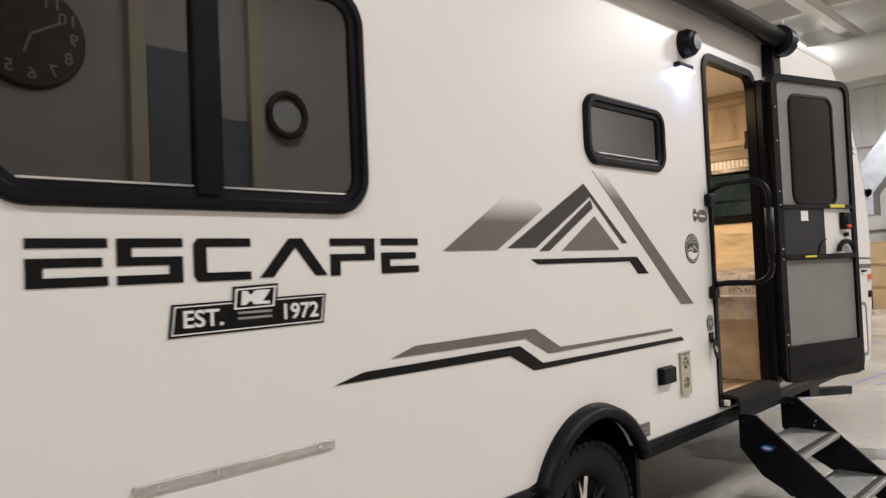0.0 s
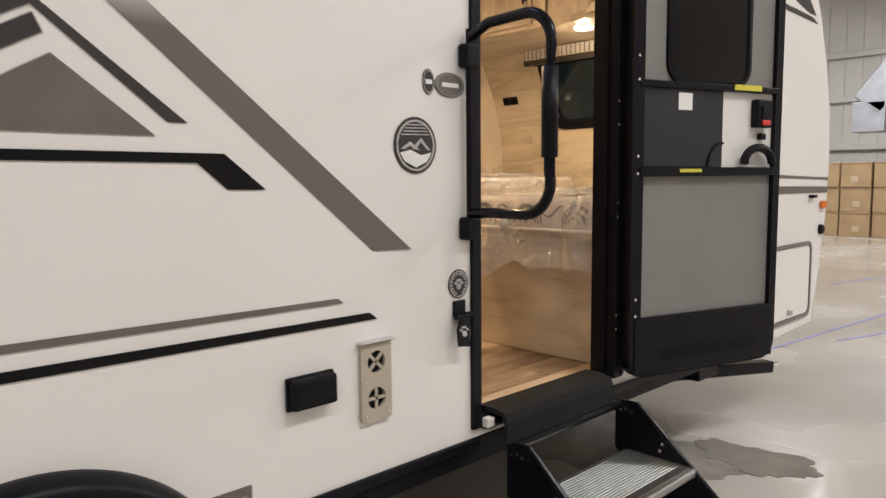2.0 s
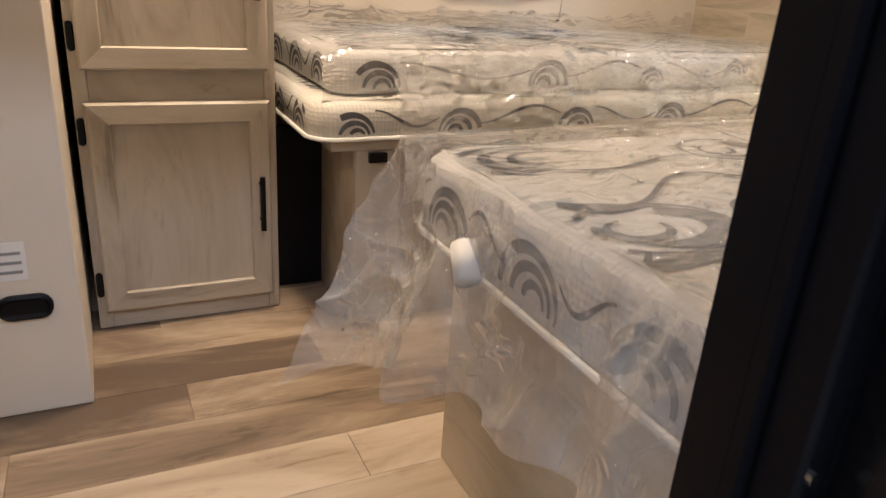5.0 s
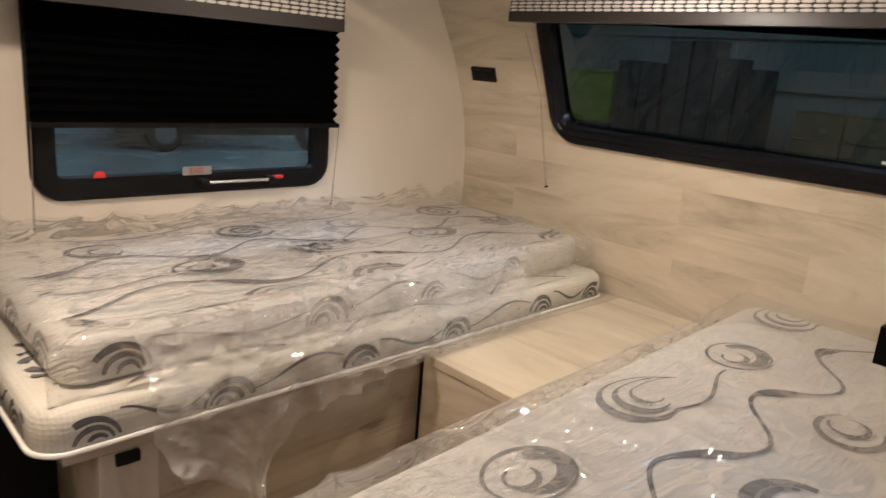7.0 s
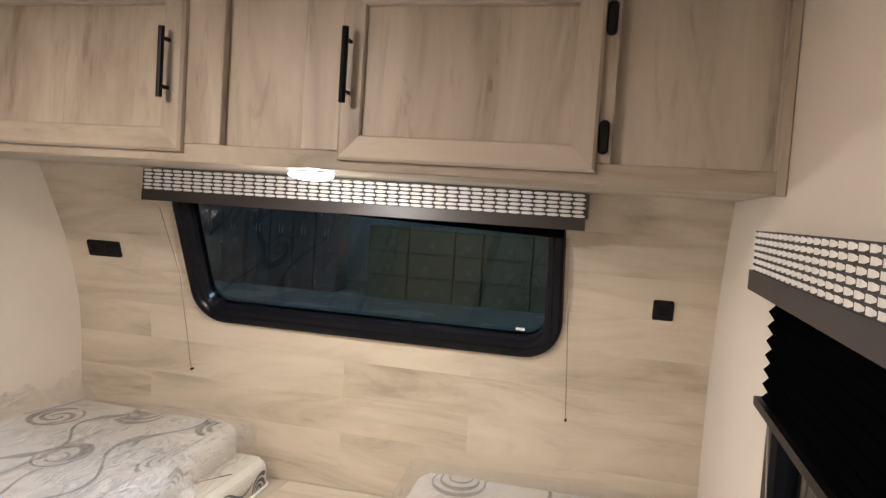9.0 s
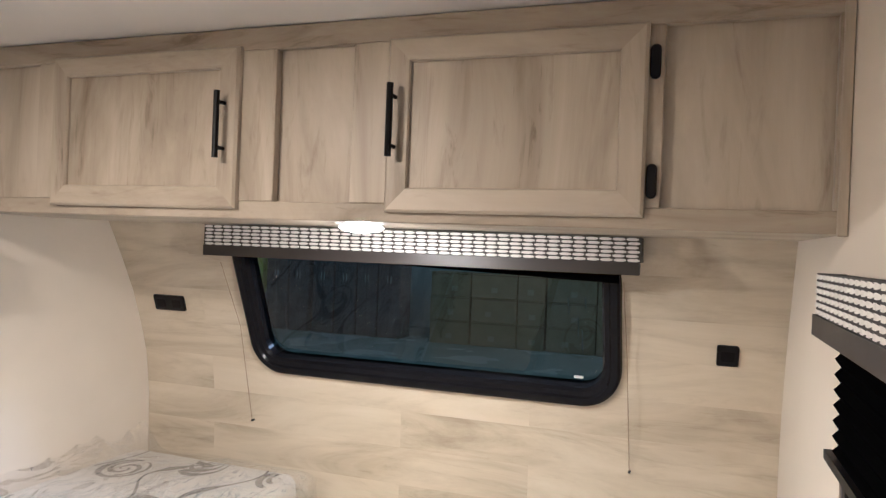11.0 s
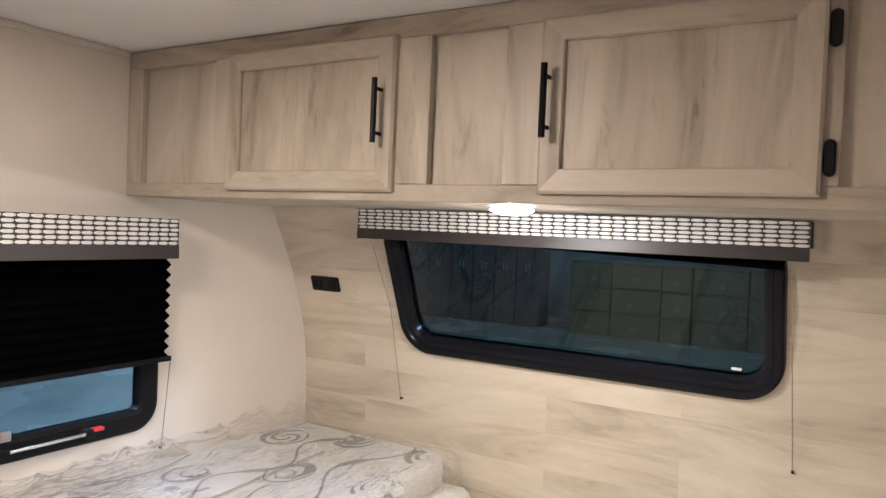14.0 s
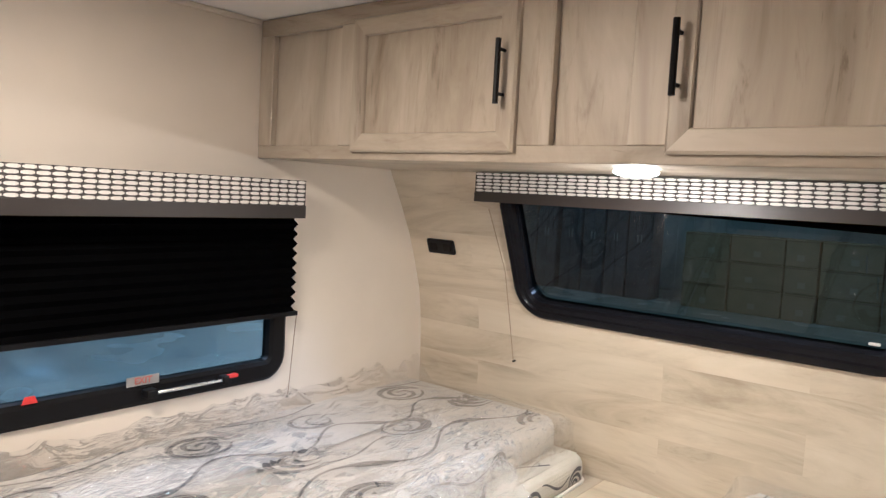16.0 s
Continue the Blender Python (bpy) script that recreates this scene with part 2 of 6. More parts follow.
def film_plastic(name, haze0, haze1, gloss, wrinkle, spread):
    """Thin clear wrapping film: mostly see-through, milky where it is crumpled, sharp glints off its creases."""
    m, n, l, p = material(name)
    out = n["Material Output"]
    v = coords(n, l, (1, 1, 1))
    soft = noise_node(n, l, v, 5, 1, 0.5, 0.8)

    def ridges(scale, rot, distort):
        """Sharp creases, longer one way than the other."""
        r = noise_node(n, l, coords(n, l, scale, rot), 1.0, 2, 0.5, distort)
        return math_node(n, l, "ABSOLUTE", math_node(n, l, "SUBTRACT", r, 0.5), 0.0)
    long_fold = ridges((2.2, 9, 6), (0.2, 0.1, 0.5), 0.6)
    gate = n.new("ShaderNodeMapRange")
    gate.inputs["From Min"].default_value, gate.inputs["From Max"].default_value = spread, spread + 0.12
    l.new(noise_node(n, l, v, 3.2, 2, 0.5, 0.6), gate.inputs["Value"])
    short_fold = math_node(n, l, "MULTIPLY", ridges((6, 24, 16), (0.5, 0.3, -0.5), 0.8), gate.outputs[0])
    last = None
    for height, strength, distance in ((soft, 0.8, 0.022), (long_fold, 1.0, 0.034 * wrinkle), (short_fold, 1.0, 0.052 * wrinkle)):
        b = n.new("ShaderNodeBump")
        b.inputs["Strength"].default_value, b.inputs["Distance"].default_value = strength, distance
        l.new(height, b.inputs["Height"])
        if last:
            l.new(last.outputs[0], b.inputs["Normal"])
        last = b
    t, g, d = n.new("ShaderNodeBsdfTransparent"), n.new("ShaderNodeBsdfGlossy"), n.new("ShaderNodeBsdfDiffuse")
    t.inputs[0].default_value = (0.97, 0.97, 0.97, 1)
    g.inputs["Roughness"].default_value = 0.05
    g.inputs["Color"].default_value = (1, 1, 1, 1)
    d.inputs[0].default_value = (0.85, 0.85, 0.85, 1)
    l.new(last.outputs[0], g.inputs["Normal"])
    f = n.new("ShaderNodeFresnel")
    f.inputs[0].default_value = 1.55
    l.new(last.outputs[0], f.inputs["Normal"])
    # both faces of the film reflect
    shine = math_node(n, l, "MINIMUM", math_node(n, l, "MULTIPLY", f.outputs[0], 1.5), gloss)
    k = n.new("ShaderNodeMapRange")
    k.inputs["From Min"].default_value, k.inputs["From Max"].default_value = 0.35, 0.68
    k.inputs["To Min"].default_value, k.inputs["To Max"].default_value = haze0, haze1
    l.new(noise_node(n, l, v, 4.0, 4, 0.55, 1.0), k.inputs["Value"])
    line = n.new("ShaderNodeMapRange")
    line.inputs["From Min"].default_value, line.inputs["From Max"].default_value = 0.0, 0.012
    line.inputs["To Min"].default_value, line.inputs["To Max"].default_value = 0.09, 0.0
    l.new(long_fold, line.inputs["Value"])
    total = math_node(n, l, "ADD", k.outputs[0], line.outputs[0])
    m1, m2 = n.new("ShaderNodeMixShader"), n.new("ShaderNodeMixShader")
    l.new(total, m1.inputs[0])
    l.new(t.outputs[0], m1.inputs[1])
    l.new(d.outputs[0], m1.inputs[2])
    l.new(shine, m2.inputs[0])
    l.new(m1.outputs[0], m2.inputs[1])
    l.new(g.outputs[0], m2.inputs[2])
    l.new(m2.outputs[0], out.inputs[0])
    return m


def glowing(name, colour, strength):
    m, n, l, p = material(name)
    p.inputs["Base Color"].default_value = (0.8, 0.8, 0.8, 1)
    p.inputs["Emission Color"].default_value = (*colour, 1)
    p.inputs["Emission Strength"].default_value = strength
    return m


def fading(name, colour, axis, a, b):
    """Decal whose ink fades out into the white shell along one axis."""
    m, n, l, p = material(name)
    c, s = n.new("ShaderNodeTexCoord"), n.new("ShaderNodeSeparateXYZ")
    l.new(c.outputs["Object"], s.inputs[0])
    k = n.new("ShaderNodeMapRange")
    k.inputs["From Min"].default_value, k.inputs["From Max"].default_value = a, b
    l.new(s.outputs["xyz".index(axis)], k.inputs["Value"])
    r = ramp(n, [(0.0, colour), (1.0, (0.73, 0.705, 0.67))])
    l.new(k.outputs[0], r.inputs[0])
    l.new(r.outputs[0], p.inputs["Base Color"])
    p.inputs["Roughness"].default_value = 0.3
    return m


M_CONCRETE = concrete()
M_GLASS_OUT = tinted_glass("smoked_window_glass", (0.10, 0.09, 0.075), 1.95)
M_GLASS_IN = tinted_glass("teal_window_glass", (0.038, 0.060, 0.057), 1.3)
M_FILM = film_plastic("clear_wrapping_film", 0.04, 0.17, 0.38, 1.05, 0.47)
M_FILM_HANG = film_plastic("loose_wrapping_film", 0.08, 0.30, 0.50, 2.0, 0.42)
M_FILM_FOOT = film_plastic("draped_wrapping_film", 0.10, 0.34, 0.5, 1.4, 0.45)
M_PUCK = glowing("puck_lens", (1.0, 0.78, 0.52), 40)
M_PORCH = glowing("porch_led_lens", (0.50, 0.60, 1.0), 14)
M_GLASS_VAN = plain("blue_tinted_car_glass", (0.05, 0.075, 0.10), 0.08, vary=0.1, coat=0.5)
M_SILVER_INK = plain("silver_grey_ink", (0.42, 0.40, 0.38), 0.4, vary=0.25, scale=40)
# damp tone, with the shade beside the steps put into the colour
M_DAMP_SHADE = plain("damp_shaded_concrete", (0.25, 0.23, 0.20), 0.3, vary=0.45, scale=5, bumpy=0.06)
M_WET = plain("wet_concrete", (0.25, 0.23, 0.195), 0.03, vary=0.2, scale=6, bumpy=0.02)

# ---------------------------------------------------------------- mesh helpers
def origin(ob):
    v = Vector((0, 0, 0))
    while ob:
        v += ob.location
        ob = ob.parent
    return v


def part(name, bm, mat, parent=None, label="", smooth=False, kind=""):
    """Links a bmesh, given in world metres, as one mesh object under a thing or a part."""
    me = bpy.data.meshes.new(name)
    if parent:
        bmesh.ops.translate(bm, vec=-origin(parent), verts=bm.verts)
    bmesh.ops.recalc_face_normals(bm, faces=bm.faces)
    for f in bm.faces:
        f.smooth = smooth
    bm.to_mesh(me)
    bm.free()
    me.materials.append(mat)
    ob = new(name, me)
    if parent:
        ob.parent = parent
    return tagged(ob, label, kind=kind)


def thing(name, at, label, category, group="", kind=""):
    ob = new(name)
    ob.location = at
    ob.empty_display_size = 0.05
    return tagged(ob, label, category, group, kind)


def structure(name, bm, mat, label, smooth=False, category=""):
    return tagged(part(name, bm, mat, None, smooth=smooth), label, category, kind="structure")


def BM():
    return bmesh.new()


def box(bm, x0, x1, y0, y1, z0, z1, bevel=0.0, m=None, seg=2):
    r = bmesh.ops.create_cube(bm, size=1.0)
    vs = r["verts"]
    for v in vs:
        v.co = Vector(((x0 + x1) / 2 + v.co.x * (x1 - x0), (y0 + y1) / 2 + v.co.y * (y1 - y0), (z0 + z1) / 2 + v.co.z * (z1 - z0)))
    if bevel:
        es = list({e for v in vs for e in v.link_edges})
        g = bmesh.ops.bevel(bm, geom=es, offset=bevel, segments=seg, affect="EDGES", profile=0.5)
        vs = list({v for f in g["faces"] for v in f.verts} | {v for v in vs if v.is_valid})
    if m is not None:
        vs = list({v for v in vs if v.is_valid})
        bmesh.ops.transform(bm, matrix=m, verts=vs)
    return bm


def rod(bm, pts, r, n=10, closed=False, cap=True):
    """A round bar swept through points."""
    pts = [Vector(p) for p in pts]
    rings = []
    up = Vector((0, 0, 1))
    for i, p in enumerate(pts):
        a = pts[max(i - 1, 0)]
        b = pts[min(i + 1, len(pts) - 1)]
        d = (b - a).normalized()
        u = d.cross(up)
        if u.length < 0.05:
            u = d.cross(Vector((0, 1, 0)))
        u.normalize()
        w = d.cross(u)
        rr = r[i] if isinstance(r, (list, tuple)) else r
        rings.append([bm.verts.new(p + (u * math.cos(k * 2 * math.pi / n) + w * math.sin(k * 2 * math.pi / n)) * rr) for k in range(n)])
    for a, b in zip(rings, rings[1:]):
        for k in range(n):
            bm.faces.new((a[k], a[(k + 1) % n], b[(k + 1) % n], b[k]))
    if cap:
        bm.faces.new(rings[0][::-1])
        bm.faces.new(rings[-1])
    return bm


def rrect(u0, u1, v0, v1, r, n=6):
    """Outline of a rectangle with rounded corners."""
    r = max(1e-4, min(r, (u1 - u0) / 2 - 1e-4, (v1 - v0) / 2 - 1e-4))
    out = []
    for cu, cv, a in ((u1 - r, v1 - r, 0), (u0 + r, v1 - r, 90), (u0 + r, v0 + r, 180), (u1 - r, v0 + r, 270)):
        for k in range(n + 1):
            t = radians(a + 90 * k / n)
            out.append((cu + r * math.cos(t), cv + r * math.sin(t)))
    return out


def loft(bm, u0, u1, v0, v1, r, sections, at, cap0=False, cap1=False, ring=False, n=6):
    """Rounded rectangles joined one to the next: sections of (inset, height); at(u, v, h) gives the place."""
    rings = []
    for inset, h in sections:
        o = rrect(u0 + inset, u1 - inset, v0 + inset, v1 - inset, r - inset, n)
        rings.append([bm.verts.new(at(u, v, h)) for u, v in o])
    pairs = list(zip(rings, rings[1:]))
    if ring:
        pairs.append((rings[-1], rings[0]))
    k = len(rings[0])
    for a, b in pairs:
        for i in range(k):
            bm.faces.new((a[i], a[(i + 1) % k], b[(i + 1) % k], b[i]))
    if cap0:
        bm.faces.new(rings[0][::-1])
    if cap1:
        bm.faces.new(rings[-1])
    return bm


def plate(bm, outline, holes, at, thick):
    """A sheet of given thickness with holes through it."""
    loops = [outline] + list(holes)
    layers = []
    for h in (0.0, thick):
        es, vloops = [], []
        for lp in loops:
            vs = [bm.verts.new(at(u, v, h)) for u, v in lp]
            vloops.append(vs)
            es += [bm.edges.new((vs[i], vs[(i + 1) % len(vs)])) for i in range(len(vs))]
        bmesh.ops.triangle_fill(bm, use_beauty=True, use_dissolve=False, edges=es)
        layers.append(vloops)
    for a, b in zip(*layers):
        for i in range(len(a)):
            j = (i + 1) % len(a)
            bm.faces.new((a[i], a[j], b[j], b[i]))
    return bm


def outer_side(u, v, h):      # door-side shell, h into the cabin
    return Vector((u, h, v))


def shape_on(bm, pts, at, h0, h1):
    """A flat prism with the given outline."""
    a = [bm.verts.new(at(u, v, h0)) for u, v in pts]
    b = [bm.verts.new(at(u, v, h1)) for u, v in pts]
    k = len(pts)
    for i in range(k):
        bm.faces.new((a[i], a[(i + 1) % k], b[(i + 1) % k], b[i]))
    bm.faces.new(a[::-1])
    bm.faces.new(b)
    return bm


def disc_outline(cu, cv, ru, rv, n=28):
    return [(cu + ru * math.cos(2 * math.pi * k / n), cv + rv * math.sin(2 * math.pi * k / n)) for k in range(n)]

# ---------------------------------------------------------------- plan of the place
GROUND, FLOOR, CEIL = -0.08, 0.552, 2.60
WALL_T = 0.03                       # thickness of the shell
FAR = 2.30                          # inner face of the far side wall
REAR, DOOR_L, DOOR_R, DOOR_T = -1.6, 3.332, 3.972, 2.385


def front_in(z):
    """How far forward the cabin's front wall lies at a height: upright below, curving back above."""
    zs = [0.5, 1.35, 1.5, 1.65, 1.78, 1.9, 2.02, 2.15, 2.3, 2.45, 2.6]
    xs = [6.055, 6.055, 6.05, 6.03, 5.99, 5.945, 5.885, 5.815, 5.72, 5.6, 5.46]
    return float(np.interp(z, zs, xs))


def front_out(z):
    zs = [0.44, 0.8, 1.1, 1.4, 1.65, 1.9, 2.15, 2.4, 2.55, 2.72]
    xs = [6.05, 6.16, 6.22, 6.24, 6.22, 6.14, 6.02, 5.85, 5.72, 5.5]
    return float(np.interp(z, zs, xs))


# windows: x0, x1, z0, z1, corner radius (outer frame)
BIG_WIN = (-0.02, 1.005, 1.497, 2.17, 0.115)
SMALL_WIN = (2.165, 2.842, 1.74, 2.045, 0.085)
BED_WIN = (4.285, 5.305, 1.40, 2.06, 0.09)
NEAR_WIN = (4.05, 5.07, 1.40, 2.06, 0.09)
FRONT_WIN = (0.478, 1.80, 1.625, 2.152, 0.125)     # y0, y1, z0, z1

def text_mesh(words, size, m):
    cu = bpy.data.curves.new("lettering", "FONT")
    cu.body, cu.size, cu.extrude, cu.offset, cu.align_x, cu.align_y = words, size, 0.0008, size * 0.018, "CENTER", "CENTER"
    ob = new("lettering", cu)
    bpy.context.view_layer.update()
    me = bpy.data.meshes.new_from_object(ob.evaluated_get(bpy.context.evaluated_depsgraph_get()))
    bpy.data.objects.remove(ob)
    bm = BM()
    bm.from_mesh(me)
    bpy.data.meshes.remove(me)
    bmesh.ops.transform(bm, matrix=m, verts=bm.verts)
    return bm


def text_at(words, size, at):
    return text_mesh(words, size, Matrix.Translation(at) @ pose(0, 0, 0, 90, 0, 180))


# ---------------------------------------------------------------- the hall
bm = BM()
box(bm, -14, 26, -14, 16, GROUND - 0.2, GROUND)
structure("floor", bm, M_CONCRETE, "pale sealed concrete hall floor with damp patches", category="floor")
M_TAUPEWALL = plain("taupe_wall_paint", (0.63, 0.585, 0.53), 0.6, vary=0.08, scale=0.5)
for nm, b in (("wall_east", (22.0, 22.2, -14, 16)), ("wall_west", (-14.2, -14, -14, 16)), ("wall_south", (-14, 26, -6.2, -6)), ("wall_north", (-14, 26, 16, 16.2))):
    bm = BM()
    box(bm, b[0], b[1], b[2], b[3], GROUND, 6.2)
    w = structure(nm, bm, M_TAUPEWALL if nm == "wall_south" else M_STEELWALL, "pale taupe painted hall wall" if nm == "wall_south" else "white painted steel hall wall", category="wall")
    if nm == "wall_east":
        bm = BM()
        for k in range(60):
            y = -10 + k * 0.4
            box(bm, 21.975, 21.998, y, y + 0.06, GROUND, 6.1)
        part("rib", bm, M_STEELWALL, w, kind="stuff")
        for z in (1.9, 3.1, 4.2):
            bm = BM()
            box(bm, 21.86, 21.97, -10, 15, z, z + 0.14, 0.01)
            part("girt", bm, M_STEELWALL, w)
bm = BM()
box(bm, -14, 26, -14, 16, 6.2, 6.4)
for k in range(14):
    x = -12 + k * 2.6
    box(bm, x, x + 0.16, -14, 16, 5.85, 6.2)
for k in range(8):
    y = -12 + k * 3.6
    box(bm, -14, 26, y, y + 0.22, 5.65, 5.86)
structure("ceiling", bm, M_STEELWALL, "white hall roof deck on steel joists", category="ceiling")
# housings for all the hall lamps, the added unseen one at (16, 9.5) included
for lx, ly in ((-3, -3.5), (4, -3.5), (11, -3.5), (16, 3.5), (16, 9.5), (4, 6.5)):
    t = thing("strip_light", (lx, ly, 5.6), "long white strip light hanging under the hall roof", "light", "hall strip lights")
    bm = BM()
    box(bm, lx - 1.5, lx + 1.5, ly - 0.28, ly + 0.28, 5.57, 5.65, 0.01)
    part("housing", bm, M_WHITE, t)
    for dx in (-1.1, 1.1):
        bm = BM()
        rod(bm, [(lx + dx, ly, 5.64), (lx + dx, ly, 6.2)], 0.012, 6)
        part("hanger", bm, M_STEELWALL, t)

# decorated wall opposite the trailer's door side
for x0, x1 in ((2.68, 2.86), (4.10, 4.28)):
    bm = BM()
    box(bm, x0, x1, -6.0, -5.9, GROUND, 5.6, 0.01)
    structure("trim_column", bm, plain("pale_cream_paint", (0.72, 0.64, 0.46), 0.6) if x0 < 3 else bpy.data.materials["pale_cream_paint"], "pale cream column on the opposite wall", category="column")
M_BLUEGREY = plain("blue_grey_panel_paint", (0.20, 0.21, 0.25), 0.55, vary=0.05, scale=1)
for x0, x1, z1 in ((2.88, 3.75, 3.9), (3.4, 4.08, 5.2), (-0.4, 1.1, 2.3)):
    bm = BM()
    box(bm, x0, x1, -5.999, -5.95, GROUND, z1 if x0 != 3.4 else 3.2, 0.01)
    structure("trim_panel", bm, M_BLUEGREY, "blue-grey painted panel on the opposite wall", category="panel")
t = thing("wall_clock", (1.75, -5.97, 3.25), "large dark wall clock with pale numerals", "clock")
bm = BM()
rod(bm, [(1.75, -6.0, 3.78), (1.75, -5.93, 3.78)], [0.53, 0.50], 48)
part("clock_face", bm, plain("dark_bronze_face", (0.13, 0.095, 0.05), 0.5, vary=0.3), t)
M_NUMERAL = plain("pale_numeral_paint", (0.55, 0.50, 0.40), 0.6)
for k in range(1, 13):
    a = radians(90 - 30 * k)
    for q, digit in enumerate(str(k)):
        dx = 0.0 if k < 10 else (0.05, -0.05)[q]
        part("numeral", text_at(digit, 0.17, (1.75 - 0.39 * math.cos(a) + dx, -5.925, 3.78 + 0.39 * math.sin(a))), M_NUMERAL, t)
for a, ln in ((60, 0.3), (200, 0.2)):
    bm = BM()
    box(bm, -0.012, 0.012, 0, 0.01, 0, ln, m=Matrix.Translation((1.75, -5.925, 3.78)) @ pose(0, 0, 0, 0, a, 0))
    part("clock_hand", bm, M_NUMERAL, t)
t = thing("round_mirror", (4.62, -5.95, 3.0), "round wall mirror in a thick brown rim", "mirror")
bm = BM()
rod(bm, [(4.62 + 0.26 * math.cos(radians(10 * k)), -5.93, 3.34 + 0.26 * math.sin(radians(10 * k))) for k in range(37)], 0.045, 10, cap=False)
part("rim", bm, plain("brown_rim", (0.10, 0.07, 0.045), 0.5), t)
bm = BM()
rod(bm, [(4.62, -6.0, 3.34), (4.62, -5.96, 3.34)], 0.25, 36)
part("disc", bm, M_PAPER, t)

# round air duct and the silver branch duct under the roof
t = thing("air_duct", (18.4, 0, 5.0), "large round white painted air duct under the roof", "duct")
bm = BM()
rod(bm, [(15.5, -9 + k * 0.8, 5.15) for k in range(28)], [0.42 + (0.012 if k % 2 else 0) for k in range(28)], 20)
part("duct_body", bm, M_STEELWALL, t, smooth=True)
for yy in (-5, 0, 5, 9):
    bm = BM()
    rod(bm, [(15.5, yy, 5.5), (15.5, yy, 6.2)], 0.02, 6)
    part("hanger", bm, M_STEELWALL, t)
t = thing("silver_duct", (19.5, 2.6, 2.3), "square silver foil duct slanting down the wall", "duct")
bm = BM()
box(bm, -0.32, 0.32, -0.32, 0.32, -1.25, 1.25, 0.02, m=Matrix.Translation((19.6, 2.75, 3.75)) @ pose(0, 0, 0, 38, 0, 0))
part("slanted_run", bm, M_FOIL, t)
bm = BM()
box(bm, 19.28, 19.92, 3.15, 3.79, 2.2, 2.85, 0.02)
part("elbow", bm, M_FOIL, t)
bm = BM()
rod(bm, [(19.6, 2.0, 4.9), (19.6, 2.0, 6.2)], 0.03, 6)
part("hanger", bm, M_STEELWALL, t)
bm = BM()
for k in range(6):
    box(bm, -0.34, 0.34, -0.34, 0.34, -1.22 + k * 0.46, -1.19 + k * 0.46, m=Matrix.Translation((19.6, 2.75, 3.75)) @ pose(0, 0, 0, 38, 0, 0))
part("seam", bm, M_FOIL, t)

# stacked cartons
M_LABEL_TAN = plain("tan_paper_label", (0.52, 0.43, 0.30), 0.7, vary=0.1)
rng = random.Random(4)
for col, (y0, y1) in enumerate(((3.32, 3.92), (2.22, 3.28), (1.14, 2.19), (0.05, 1.1), (-1.05, 0.02), (-2.1, -1.08), (3.96, 5.0), (5.04, 5.98))):
    for row in range(3):
        z0 = GROUND + row * 0.545
        dx = rng.uniform(-0.03, 0.03)
        t = thing("cardboard_box", (19.5 + dx, (y0 + y1) / 2, z0), "brown cardboard carton with a paper label, stacked with others", "box", "stacked cartons")
        bm = BM()
        box(bm, 19.2 + dx, 19.9 + dx, y0, y1, z0, z0 + 0.54, 0.012)
        part("carton", bm, M_CARD, t)
        bm = BM()
        yy = y0 + (y1 - y0) * rng.uniform(0.3, 0.6)
        box(bm, 19.193 + dx, 19.199 + dx, yy, yy + 0.14, z0 + 0.12, z0 + 0.24)
        part("paper_label", bm, M_LABEL_TAN, t, "pale paper label")
        bm = BM()
        box(bm, 19.194 + dx, 19.2 + dx, y0 + 0.02, y1 - 0.02, z0 + 0.5, z0 + 0.515)
        part("lid_seam", bm, plain("carton_seam", (0.20, 0.13, 0.07), 0.8) if col == 0 and row == 0 else bpy.data.materials["carton_seam"], t)
# dark van parked across the hall, beyond the far cabin window
M_VAN = plain("dark_blue_grey_car_paint", (0.030, 0.034, 0.042), 0.3, vary=0.15, scale=2, coat=0.3)
VAN = Matrix.Translation((10.7, 13.9, GROUND)) @ pose(0, 0, 0, 0, 0, -6)


def on_van(u, v, h):          # h: out from the middle plane towards the trailer
    return VAN @ Vector((u, -h, v))


van = thing("van", (10.7, 13.9, GROUND), "dark blue-grey van parked on the hall floor", "van")
bm = BM()
shape_on(bm, [(-2.3, 0.32), (2.25, 0.32), (2.38, 0.55), (2.34, 0.98), (1.45, 1.12), (0.95, 1.86), (0.6, 1.95), (-2.2, 1.95), (-2.34, 1.75), (-2.38, 0.6)], on_van, -0.9, 0.9)
part("body", bm, M_VAN, van)
for pts in ([(-2.1, 1.15), (-1.0, 1.15), (-1.0, 1.72), (-2.05, 1.72)], [(-0.92, 1.15), (0.1, 1.15), (0.1, 1.72), (-0.92, 1.72)], [(0.2, 1.15), (1.2, 1.15), (0.86, 1.70), (0.2, 1.72)]):
    bm = BM()
    shape_on(bm, pts, on_van, 0.895, 0.906)
    part("side_window", bm, M_GLASS_VAN, van, "blue-tinted side window")
for u in (-1.5, 1.5):
    bm = BM()
    rod(bm, [on_van(u, 0.34, 0.72), on_van(u, 0.34, 0.915), on_van(u, 0.34, 0.925)], [0.34, 0.34, 0.30], 24)
    wh = part("wheel", bm, M_RUBBER, van)
    bm = BM()
    rod(bm, [on_van(u, 0.34, 0.92), on_van(u, 0.34, 0.935)], [0.21, 0.17], 20)
    part("rim", bm, M_DECAL_GREY, wh, "dull grey rim")
